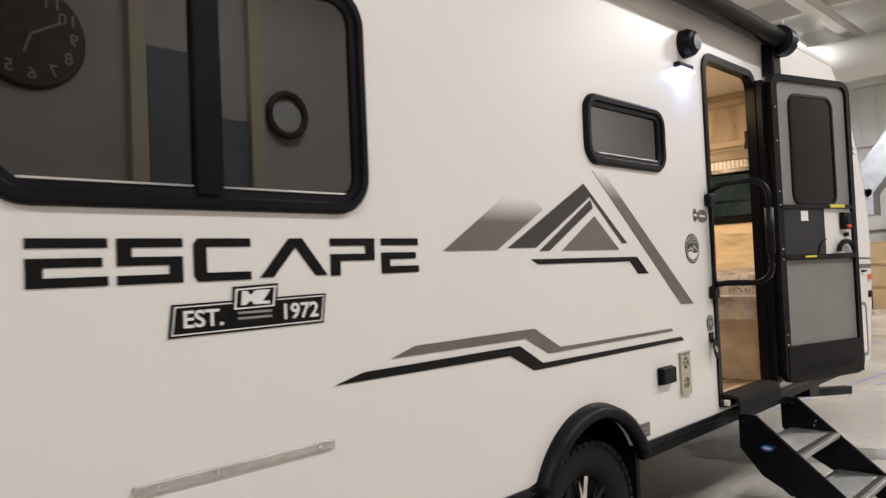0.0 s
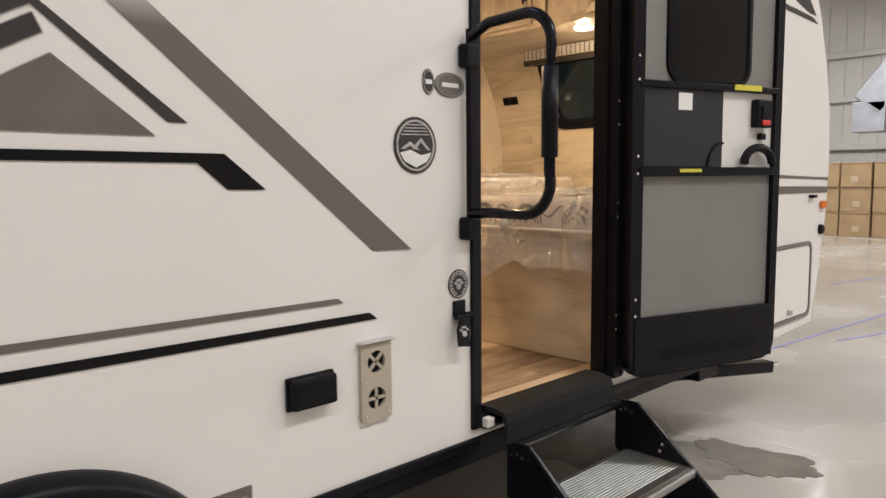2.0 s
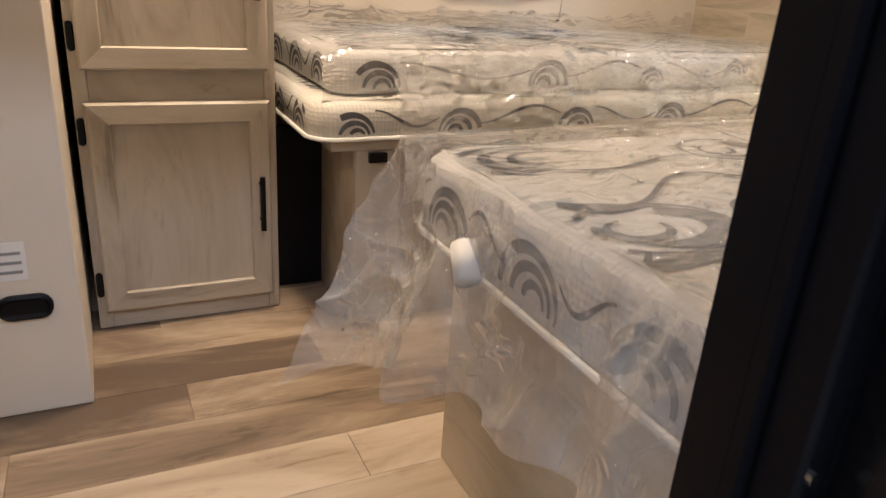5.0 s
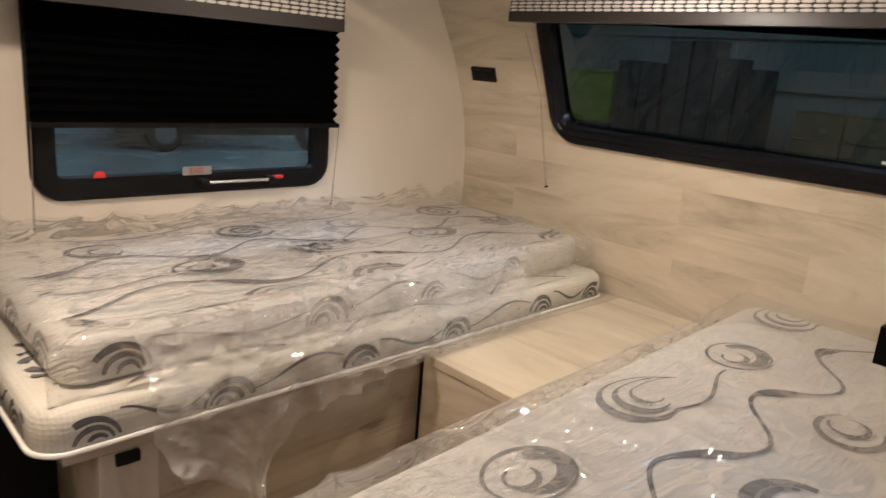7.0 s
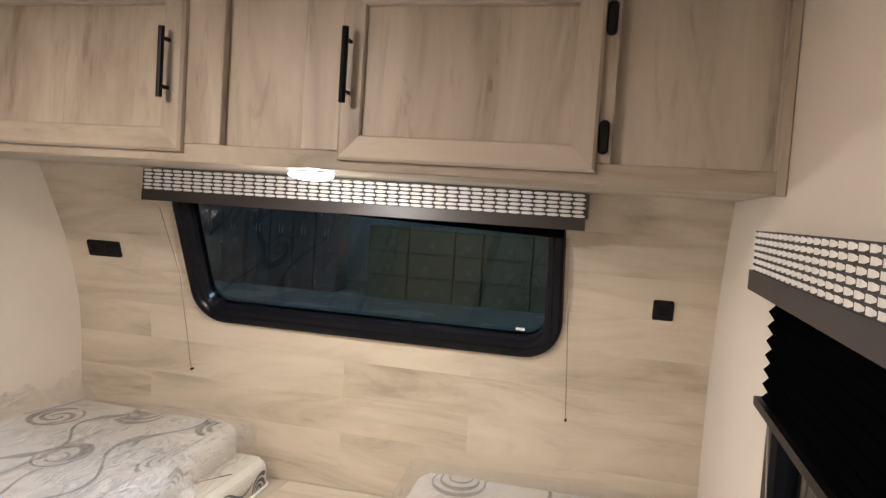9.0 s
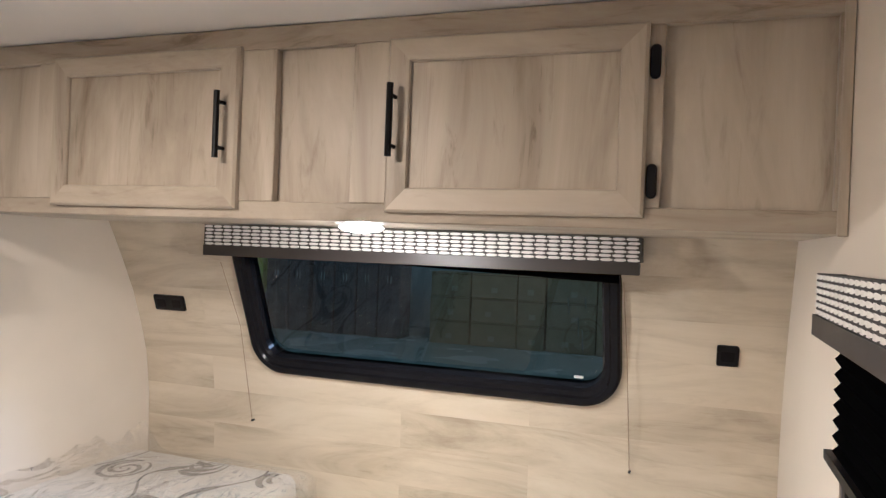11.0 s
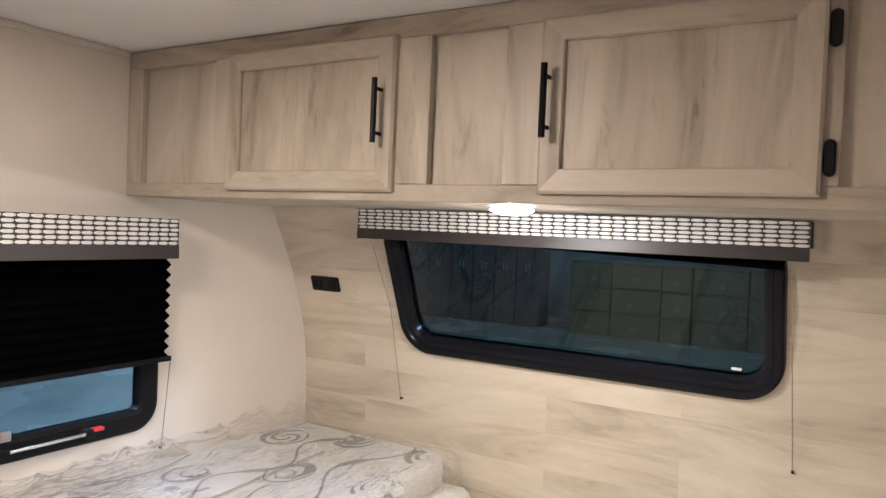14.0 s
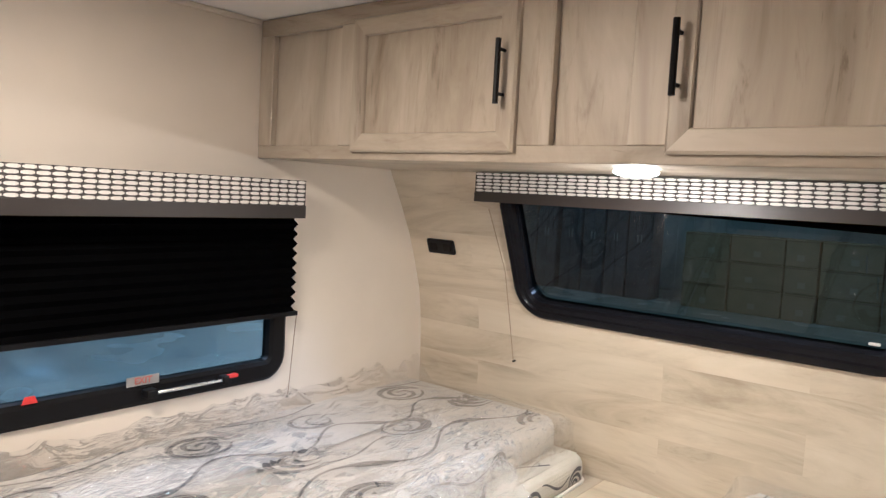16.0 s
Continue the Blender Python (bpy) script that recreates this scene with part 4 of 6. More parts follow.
shape_on(bm, [(0.572, 1.258), (0.585, 1.258), (0.600, 1.270), (0.61, 1.258), (0.655, 1.258), (0.655, 1.266), (0.635, 1.266), (0.658, 1.295), (0.615, 1.295), (0.60, 1.282), (0.590, 1.294), (0.576, 1.294)], on_shell, 0.002, 0.0062)
part("badge_mark", bm, M_PAPER, t)
for zz in (1.236, 1.222):
    bm = BM()
    shape_on(bm, [(0.563, zz), (0.66, zz), (0.66, zz + 0.006), (0.563, zz + 0.006)], on_shell, 0.002, 0.0062)
    part("small_print", bm, M_GREYTXT, t)
for words, cx in (("EST.", 0.470), ("1972", 0.748)):
    part("lettering", text_mesh(words, 0.058, Matrix.Translation((cx, -0.005, 1.231)) @ pose(0, 0, 0, 90, 0, 0) @ Matrix.Diagonal((1.05, 1, 1, 1))), M_PAPER, t, "white lettering")

# lower storage rail
t = thing("rub_rail", (0.56, 0, 0.85), "thin aluminium rail screwed to the lower shell", "rail")
bm = BM()
box(bm, 0.288, 0.842, -0.012, 0.0, 0.846, 0.868, 0.003)
part("rail", bm, M_ALU, t)
for k in range(4):
    bm = BM()
    rod(bm, [(0.34 + k * 0.15, -0.012, 0.857), (0.34 + k * 0.15, -0.016, 0.857)], 0.006, 8)
    part("screw", bm, M_CHROME, t)

# wheel arch trim
t = thing("wheel_arch", (2.12, 0, 0.5), "black plastic wheel arch trim", "fender")
bm = BM()
secs = [(0.362, -0.002), (0.362, -0.05), (0.385, -0.062), (0.408, -0.05), (0.418, -0.012), (0.42, 0.001)]
prev = None
for a in range(22, 159, 4):
    c, s = math.cos(radians(a)), math.sin(radians(a))
    cur = [bm.verts.new((2.12 + rr * c * 1.0, yy, 0.338 + rr * s)) for rr, yy in secs]
    if prev:
        for i in range(len(secs)):
            j = (i + 1) % len(secs)
            bm.faces.new((prev[i], prev[j], cur[j], cur[i]))
    else:
        bm.faces.new(cur)
    prev = cur
bm.faces.new(prev[::-1])
part("arch_trim", bm, M_BLACK, t, smooth=True)

# wheel
WR, WZ, WY = 0.337, 0.257, 0.135
t = thing("trailer_wheel", (2.12, WY, GROUND), "black off-road trailer tyre on a black alloy rim", "wheel")
bm = BM()
prof = [(0.20, 0.075), (0.24, 0.095), (0.29, 0.105), (0.318, 0.10), (0.333, 0.085), (0.337, 0.05), (0.337, -0.05), (0.333, -0.085), (0.318, -0.1), (0.29, -0.105), (0.24, -0.095), (0.20, -0.075)]
n = 64
rings = []
for k in range(n):
    a = 2 * math.pi * k / n
    rings.append([bm.verts.new((2.12 + rr * math.cos(a), WY + yy, WZ + rr * math.sin(a))) for rr, yy in prof])
for k in range(n):
    a, b = rings[k], rings[(k + 1) % n]
    for i in range(len(prof)):
        j = (i + 1) % len(prof)
        bm.faces.new((a[i], a[j], b[j], b[i]))
tyre = part("tyre", bm, M_RUBBER, t, smooth=True)
bm = BM()
for k in range(46):
    a = 360 * k / 46
    for lo, hi, da in ((-0.108, -0.055, 0), (-0.045, 0.0, 3.9), (0.008, 0.05, 0)):
        box(bm, -0.017, 0.017, lo, hi, 0.330 if lo > -0.1 else 0.318, 0.347 if lo > -0.1 else 0.342, 0.003, m=Matrix.Translation((2.12, WY, WZ)) @ pose(0, 0, 0, 0, a + da, 0), seg=1)
tagged(part("tread", bm, M_RUBBER, tyre), kind="stuff")
bm = BM()
rod(bm, [(2.12, WY - 0.055, WZ), (2.12, WY + 0.07, WZ)], [0.205, 0.2], 40)
rim = part("rim", bm, M_GLOSSBLACK, t)
for k in range(8):
    bm = BM()
    m = Matrix.Translation((2.12, WY - 0.06, WZ)) @ pose(0, 0, 0, 0, k * 45, 0)
    shape_on(bm, [(-0.012, 0.06), (0.012, 0.06), (0.035, 0.19), (0.012, 0.196), (-0.006, 0.12), (-0.03, 0.19)], lambda u, v, h: m @ Vector((u, -h, v)), 0.0, 0.022)
    part("spoke", bm, M_CHROME if k % 2 == 0 else M_GLOSSBLACK, rim, "machined bright spoke" if k % 2 == 0 else "")
bm = BM()
rod(bm, [(2.12, WY - 0.06, WZ), (2.12, WY - 0.10, WZ)], [0.055, 0.045], 20)
part("hub_cap", bm, M_GLOSSBLACK, rim)
bm = BM()
rod(bm, [(2.12, WY + 0.05, WZ), (2.12, 2.2, WZ)], 0.035, 12)
part("axle", bm, M_BLACK, t)

# spec plate, power inlet cover, furnace vent
t = thing("data_plate", (2.53, 0, 0.54), "small grey data plate on the lower shell", "sign")
bm = BM()
box(bm, 2.479, 2.579, -0.003, 0.0, 0.541, 0.603)
part("plate", bm, M_DECAL_GREY, t)
for k in range(2):
    bm = BM()
    box(bm, 2.492, 2.566, -0.0045, -0.002, 0.556 + k * 0.02, 0.562 + k * 0.02)
    part("print_bar", bm, M_GREYTXT, t)
t = thing("inlet_cover", (2.74, 0, 0.75), "black hinged power inlet cover on the shell", "cover")
bm = BM()
box(bm, 2.672, 2.806, -0.012, 0.0, 0.748, 0.830, 0.005)
part("base", bm, M_BLACK, t)
bm = BM()
box(bm, 2.677, 2.801, -0.034, -0.011, 0.752, 0.826, 0.008)
part("lid", bm, M_BLACK, t)
t = thing("furnace_vent", (2.937, 0, 0.67), "beige metal furnace vent with two round outlets", "vent")
bm = BM()
plate(bm, rrect(2.888, 2.986, 0.668, 0.876, 0.012, 3), [disc_outline(2.937, 0.823, 0.029, 0.029, 20), disc_outline(2.937, 0.727, 0.029, 0.029, 20)], on_shell, 0.012)
part("plate", bm, M_BEIGE, t)
for cz, rot in ((0.823, 45), (0.727, 0)):
    bm = BM()
    rod(bm, [(2.937, 0.0005, cz), (2.937, -0.003, cz)], 0.03, 20)
    o = part("outlet", bm, M_BLACK, t, "dark round outlet")
    bm = BM()
    for d in (0, 90):
        box(bm, -0.03, 0.03, -0.010, -0.005, -0.004, 0.004, m=Matrix.Translation((2.937, 0, cz)) @ pose(0, 0, 0, 0, rot + d, 0))
    part("cross_bar", bm, M_BEIGE, o)
bm = BM()
box(bm, 2.884, 2.99, -0.022, 0.0, 0.874, 0.882, 0.002)
part("drip_edge", bm, M_CHROME, t)
for sx, sz in ((2.9, 0.775), (2.974, 0.775), (2.9, 0.685), (2.974, 0.685)):
    bm = BM()
    rod(bm, [(sx, -0.012, sz), (sx, -0.015, sz)], 0.004, 8)
    part("screw", bm, M_CHROME, t)

# round stickers
for cx, cz, ru, rv, lab in ((3.089, 1.378, 0.075, 0.075, "round black and white mountain sticker"), (3.138, 1.548, 0.021, 0.034, "small dark oval sticker"), (3.218, 1.545, 0.058, 0.034, "grey oval sticker with pale print"), (3.247, 0.99, 0.040, 0.042, "round sticker with a pale paw mark")):
    t = thing("round_sticker", (cx, 0, cz - rv), lab, "sticker")
    bm = BM()
    shape_on(bm, disc_outline(cx, cz, ru, rv), on_shell, 0.0005, 0.003)
    part("disc", bm, M_DECAL_DARK if "grey" not in lab else M_DECAL_GREY, t)
    bm = BM()
    plate(bm, disc_outline(cx, cz, ru * 0.9, rv * 0.9), [disc_outline(cx, cz, ru * 0.83, rv * 0.83)], on_shell, 0.0045)
    part("ring", bm, M_SILVER_INK if "grey" not in lab else M_GREYTXT, t)
    if "mountain" in lab:
        bm = BM()
        shape_on(bm, [(cx - 0.055, cz - 0.020), (cx - 0.02, cz - 0.012), (cx + 0.02, cz - 0.026), (cx + 0.055, cz - 0.018), (cx + 0.040, cz - 0.042), (cx, cz - 0.058), (cx - 0.040, cz - 0.042)], on_shell, 0.001, 0.0045)
        part("pale_ground", bm, M_PAPER, t)
        for dx, pk in ((-0.020, 0.010), (0.018, 0.020)):
            bm = BM()
            shape_on(bm, [(cx + dx - 0.032, cz - 0.010), (cx + dx, cz + pk), (cx + dx + 0.034, cz - 0.012), (cx + dx + 0.022, cz - 0.011), (cx + dx, cz + pk - 0.011), (cx + dx - 0.020, cz - 0.010)], on_shell, 0.001, 0.0045 + 0.0004 * (dx > 0))
            part("peak", bm, M_SILVER_INK, t)
        for k in range(4):
            bm = BM()
            w_ = 0.050 - k * 0.007
            za = cz + 0.026 + k * 0.0085
            shape_on(bm, [(cx - w_, za), (cx + w_, za + 0.002), (cx + w_, za + 0.005), (cx - w_, za + 0.003)], on_shell, 0.001, 0.0045)
            part("sky_line", bm, M_SILVER_INK, t)
    if "paw" in lab:
        for dx, dz, rr in ((0, -0.007, 0.009), (-0.012, 0.003, 0.0045), (-0.0045, 0.010, 0.0045), (0.005, 0.010, 0.0045), (0.0125, 0.002, 0.0045)):
            bm = BM()
            shape_on(bm, disc_outline(cx + dx, cz + dz, rr, rr, 14), on_shell, 0.001, 0.0045)
            part("paw_pad", bm, M_SILVER_INK, t)
        for k in range(18):
            a = radians(20 * k + 4)
            if 245 < math.degrees(a) < 295:
                continue
            bm = BM()
            m_, n_ = (ru * 0.70, rv * 0.70)
            shape_on(bm, disc_outline(cx + m_ * math.cos(a), cz + n_ * math.sin(a), 0.0032, 0.0036, 6), on_shell, 0.001, 0.0045)
            part("print_mark", bm, M_SILVER_INK, t)
    if "small dark" in lab or "grey" in lab:
        bm = BM()
        shape_on(bm, [(cx - ru * 0.55, cz - 0.006), (cx + ru * 0.55, cz - 0.006), (cx + ru * 0.55, cz + 0.006), (cx - ru * 0.55, cz + 0.006)], on_shell, 0.001, 0.0045)
        part("print_bar", bm, M_PAPER, t)

t = thing("door_catch", (3.245, 0, 0.81), "black folding door catch strap with a pale paw mark", "catch")
bm = BM()
box(bm, 3.223, 3.272, -0.008, 0.0, 0.897, 0.943, 0.004)
part("base", bm, M_BLACK, t)
bm = BM()
rod(bm, [(3.221, -0.014, 0.899), (3.29, -0.014, 0.899)], 0.009, 10)
part("hinge_barrel", bm, M_GLOSSBLACK, t)


def on_strap(u, v, h):
    return Matrix.Translation((3.248, -0.014, 0.897)) @ pose(0, 0, 0, -14, 8, 0) @ Vector((u, -h, v))


bm = BM()
shape_on(bm, [(-0.026, -0.086), (0.020, -0.086), (0.020, -0.052), (0.030, 0.0), (-0.006, 0.0), (-0.026, -0.038)], on_strap, 0.0, 0.006)
strap = part("strap", bm, M_BLACK, t)
for dx, dz, rr in ((-0.001, -0.050, 0.0095), (-0.014, -0.040, 0.0045), (-0.006, -0.032, 0.0045), (0.004, -0.031, 0.0045), (0.012, -0.038, 0.0045)):
    bm = BM()
    shape_on(bm, disc_outline(dx, dz, rr, rr * 0.9, 12), on_strap, 0.005, 0.0075)
    part("paw_pad", bm, M_SILVER_INK, strap)

# speaker and porch light
t = thing("outdoor_speaker", (3.11, 0, 2.36), "round black outdoor speaker on the shell", "speaker")
bm = BM()
rod(bm, [(3.11, 0.0, 2.42), (3.11, -0.03, 2.42), (3.11, -0.06, 2.415), (3.11, -0.075, 2.415)], [0.072, 0.072, 0.06, 0.04], 24)
part("housing", bm, M_BLACK, t)
bm = BM()
rod(bm, [(3.11, -0.072, 2.415), (3.11, -0.079, 2.415)], [0.045, 0.04], 20)
part("grille", bm, M_GLOSSBLACK, t)
t = thing("porch_lamp", (3.07, 0, 2.25), "small black porch lamp with a bluish lit lens", "lamp")
bm = BM()
box(bm, 2.99, 3.15, -0.035, 0.0, 2.283, 2.312, 0.01)
part("housing", bm, M_BLACK, t)
bm = BM()
box(bm, 3.0, 3.14, -0.045, -0.002, 2.262, 2.283, 0.008)
part("lens", bm, M_PORCH, t, "glowing bluish lens")

# awning
AX1 = 4.28
t = thing("awning", (1.5, -0.1, 2.55), "rolled awning in a long black case along the roof edge", "awning")
bm = BM()
rod(bm, [(REAR, -0.09, 2.635), (AX1 - 0.1, -0.09, 2.635)], 0.062, 20)
part("roller", bm, M_GLOSSBLACK, t, smooth=True)
bm = BM()
box(bm, REAR, AX1, -0.03, 0.0, 2.66, 2.72, 0.006)
part("rail", bm, M_GLOSSBLACK, t)
bm = BM()
rod(bm, [(AX1 - 0.11, -0.09, 2.635), (AX1 - 0.10, -0.09, 2.635), (AX1, -0.09, 2.635), (AX1 + 0.02, -0.09, 2.635)], [0.06, 0.09, 0.09, 0.07], 24)
part("end_cap", bm, M_BLACK, t)
bm = BM()
box(bm, AX1 - 0.14, AX1 - 0.02, -0.075, 0.0, 2.42, 2.62, 0.01)
part("arm_bracket", bm, M_GLOSSBLACK, t)

# ---------------------------------------------------------------- entry door
t = thing("door_frame", (3.645, 0, 0.55), "black aluminium entry door frame", "door frame", kind="structure")
bm = BM()
hole = rrect(DOOR_L + 0.005, DOOR_R - 0.005, 0.50, DOOR_T - 0.005, 0.075, 6)
plate(bm, [(DOOR_L - 0.035, 0.548), (DOOR_R + 0.035, 0.548)] + rrect(DOOR_L - 0.035, DOOR_R + 0.035, 0.548, DOOR_T + 0.04, 0.10, 8)[:18], [[(DOOR_L, 0.585), (DOOR_R, 0.585)] + rrect(DOOR_L, DOOR_R, 0.585, DOOR_T, 0.075, 8)[:18]], lambda u, v, h: Vector((u, -0.012 + h, v)), 0.012)
part("outer_trim", bm, M_GLOSSBLACK, t)
bm = BM()
plate(bm, rrect(DOOR_L - 0.019, DOOR_R + 0.019, 0.56, DOOR_T + 0.019, 0.07, 8), [[(DOOR_L, 0.586), (DOOR_R, 0.586)] + rrect(DOOR_L, DOOR_R, 0.586, DOOR_T, 0.07, 8)[:18]], lambda u, v, h: Vector((u, 0.0005 + h, v)), 0.042)
part("jamb", bm, M_GLOSSBLACK, t)
bm = BM()
box(bm, DOOR_R + 0.012, DOOR_R + 0.07, -0.05, -0.012, 0.57, 2.37, 0.004)
part("hinge_post", bm, M_GLOSSBLACK, t)
for z in (0.75, 0.80, 1.15, 1.2, 1.47, 1.55, 1.9, 1.98, 2.2):
    for dx in (0.02, 0.05):
        bm = BM()
        rod(bm, [(DOOR_R + dx, -0.05, z), (DOOR_R + dx, -0.054, z)], 0.005, 8)
        part("rivet", bm, M_CHROME, t)
bm = BM()
box(bm, DOOR_R + 0.05, DOOR_R + 0.060, -0.062, -0.052, 0.58, 1.35, 0.002)
part("hinge_pin", bm, M_CHROME, t, "bright hinge pin")

HX, HY = 4.005, -0.075
LEAF = Matrix.Translation((HX, HY, 0)) @ pose(0, 0, 0, 0, 0, -17.6)


def on_leaf(u, v, h):
    return LEAF @ Vector((u, -h, v))


def leaf_box(u0, u1, v0, v1, h0, h1, bev=0.0):
    b = BM()
    box(b, u0, u1, -h1, -h0, v0, v1, bev, m=LEAF)
    return b


M_SLIDER = plain("dark_grey_plastic", (0.024, 0.024, 0.027), 0.5, vary=0.12, spec=0.25)
LW, LZ0, LZ1 = 0.735, 0.572, 2.402
t = thing("entry_door", (HX, HY, LZ0), "open black-framed entry door with grey screen panels", "door")
bm = BM()
plate(bm, rrect(0, LW, LZ0, LZ1, 0.075, 8), [], on_leaf, -0.024)
part("leaf", bm, M_GLOSSBLACK, t)
bm = BM()
plate(bm, rrect(0.004, LW - 0.004, LZ0 + 0.004, LZ1 - 0.004, 0.072, 8), [], lambda u, v, h: on_leaf(u, v, -0.0245 - h), 0.004)
part("outer_skin", bm, M_SHELL, t, "white outer door skin")
bm = BM()
plate(bm, rrect(0.0, LW, LZ0, LZ1, 0.075, 8), [[(0.05, 0.79), (LW - 0.035, 0.79)] + rrect(0.05, LW - 0.035, 0.79, LZ1 - 0.035, 0.05, 8)[:18]], on_leaf, 0.028)
part("screen_frame", bm, M_GLOSSBLACK, t, "black screen door frame")
part("kick_panel", leaf_box(0.02, LW - 0.015, LZ0 + 0.012, 0.785, 0.027, 0.033, 0.003), M_BLACK, t, "black kick panel")
for k in range(4):
    part("kick_rib", leaf_box(0.14, LW - 0.1, 0.63 + k * 0.012, 0.634 + k * 0.012, 0.032, 0.036), M_BLACK, t)
part("lower_screen", leaf_box(0.048, LW - 0.034, 0.787, 1.292, 0.006, 0.01), M_GREYMESH, t, "grey mesh screen")
part("upper_screen", leaf_box(0.048, LW - 0.034, 1.598, LZ1 - 0.035, 0.006, 0.01), M_GREYMESH, t, "grey mesh screen")
part("mid_rail", leaf_box(0.03, LW - 0.02, 1.290, 1.322, 0.012, 0.036, 0.004), M_GLOSSBLACK, t)
part("mid_rail", leaf_box(0.03, LW - 0.02, 1.598, 1.622, 0.012, 0.034, 0.004), M_GLOSSBLACK, t)
part("slider_panel", leaf_box(0.05, 0.43, 1.322, 1.60, 0.010, 0.022, 0.003), M_SLIDER, t, "dark sliding latch panel")
part("latch_panel", leaf_box(0.43, LW - 0.035, 1.322, 1.60, 0.006, 0.010), M_WHITE, t, "white latch panel")
bm = BM()
loft(bm, 0.158, 0.575, 1.615, 2.30, 0.075, [(0.0, 0.008), (0.003, 0.02), (0.018, 0.022), (0.024, 0.012)], on_leaf, n=8)
w_ = part("door_window", bm, M_BLACK, t, "dark door window in a rounded frame")
bm = BM()
shape_on(bm, rrect(0.172, 0.56, 1.63, 2.285, 0.06, 6), on_leaf, 0.011, 0.014)
part("pane", bm, tinted_glass("dark_door_glass", (0.05, 0.055, 0.055), 1.36), w_)
part("backing", leaf_box(0.168, 0.565, 1.63, 2.29, 0.0005, 0.004), M_BLACK, w_)
lb = part("latch_body", leaf_box(0.585, 0.665, 1.47, 1.575, 0.010, 0.045, 0.006), M_BLACK, t, "black door latch")
part("latch_lever", leaf_box(0.605, 0.648, 1.478, 1.497, 0.045, 0.052, 0.003), M_RED, lb, "red lock lever")
part("latch_slot", leaf_box(0.605, 0.648, 1.505, 1.55, 0.044, 0.05, 0.003), M_GLOSSBLACK, lb)
part("lock_button", leaf_box(0.622, 0.652, 1.425, 1.45, 0.010, 0.03, 0.004), M_BLACK, t)
bm = BM()
rod(bm, [on_leaf(0.60 + 0.075 * math.cos(radians(a)), 1.335 + 0.06 * math.sin(radians(a)), 0.04) for a in range(0, 181, 20)], 0.016, 10)
part("pull_handle", bm, M_BLACK, t)
bm = BM()
rod(bm, [on_leaf(0.43 - 0.075 * math.cos(radians(a)), 1.325 + 0.085 * math.sin(radians(a)), 0.024) for a in range(0, 91, 10)], 0.005, 8)
part("cutout_edge", bm, M_BLACK, t)
part("paper_label", leaf_box(0.21, 0.275, 1.525, 1.585, 0.022, 0.0235), M_PAPER, t, "small white label")
for a, z in ((0.47, 1.600), (0.19, 1.296)):
    part("warning_label", leaf_box(a + (0.0 if z > 1.5 else 0.02), a + (0.14 if z > 1.5 else 0.125), z + (0.004 if z > 1.5 else 0.008), z + (0.024 if z > 1.5 else 0.02), 0.034 if z > 1.5 else 0.036, 0.0375), M_YELLOW, t, "yellow warning label")
for z in (0.80, 0.86, 1.30, 1.36, 1.62, 1.7, 2.0, 2.2):
    bm = BM()
    rod(bm, [on_leaf(0.022, z, 0.028), on_leaf(0.022, z, 0.032)], 0.005, 8)
    part("rivet", bm, M_CHROME, t)

# grab handle, swung out from the shell
t = thing("grab_handle", (3.27, 0, 1.1), "black swing-out entry grab handle", "handle")
for z in (1.635, 1.155):
    bm = BM()
    box(bm, 3.25, 3.312, -0.035, 0.0, z - 0.04, z + 0.026, 0.008)
    part("bracket", bm, M_BLACK, t)
bm = BM()
pts = [(3.275, -0.03, 1.68), (3.27, -0.10, 1.705), (3.26, -0.2, 1.705)]
pts += [(3.255 - 0.01 * k / 6, -0.24 - 0.09 * math.sin(radians(15 * k)), 1.615 + 0.09 * math.cos(radians(15 * k))) for k in range(7)]
pts += [(3.24, -0.33, 1.5), (3.24, -0.33, 1.3)]
pts += [(3.245 + 0.01 * k / 6, -0.24 - 0.09 * math.cos(radians(15 * k)), 1.285 - 0.09 * math.sin(radians(15 * k))) for k in range(7)]
pts += [(3.27, -0.1, 1.195), (3.275, -0.03, 1.19)]
rod(bm, pts, 0.0145, 12)
part("bar", bm, M_GLOSSBLACK, t, smooth=True)
bm = BM()
rod(bm, [(3.24, -0.33, 1.56), (3.24, -0.33, 1.34)], 0.021, 12)
part("foam_grip", bm, M_BLACK, t, smooth=True)
bm = BM()
rod(bm, [(3.275, -0.022, 1.70), (3.275, -0.022, 1.12)], 0.01, 10)
part("pivot", bm, M_GLOSSBLACK, t)

# threshold cover and steps
t = thing("threshold_cover", (3.66, -0.05, 0.5), "black rubber cover over the door sill", "mat")
bm = BM()
prof = [(0.03, 0.586), (0.03, 0.602), (-0.03, 0.604), (-0.075, 0.595), (-0.085, 0.57), (-0.085, 0.505), (-0.078, 0.505), (-0.074, 0.56), (-0.06, 0.586)]
a = [bm.verts.new((3.365, y, z)) for y, z in prof]
b = [bm.verts.new((3.925, y, z)) for y, z in prof]
for i in range(len(prof)):
    j = (i + 1) % len(prof)
    bm.faces.new((a[i], a[j], b[j], b[i]))
bm.faces.new(a)
bm.faces.new(b[::-1])
part("cover", bm, M_RUBBER, t)
t = thing("door_sill", (3.645, 0.0, 0.55), "pale aluminium sill end pieces", "sill", kind="structure")
for a_, b_ in ((3.335, 3.366), (3.924, 3.96)):
    bm = BM()
    box(bm, a_, b_, -0.035, 0.04, 0.549, 0.578, 0.004)
    part("sill_end", bm, M_WHITE, t)

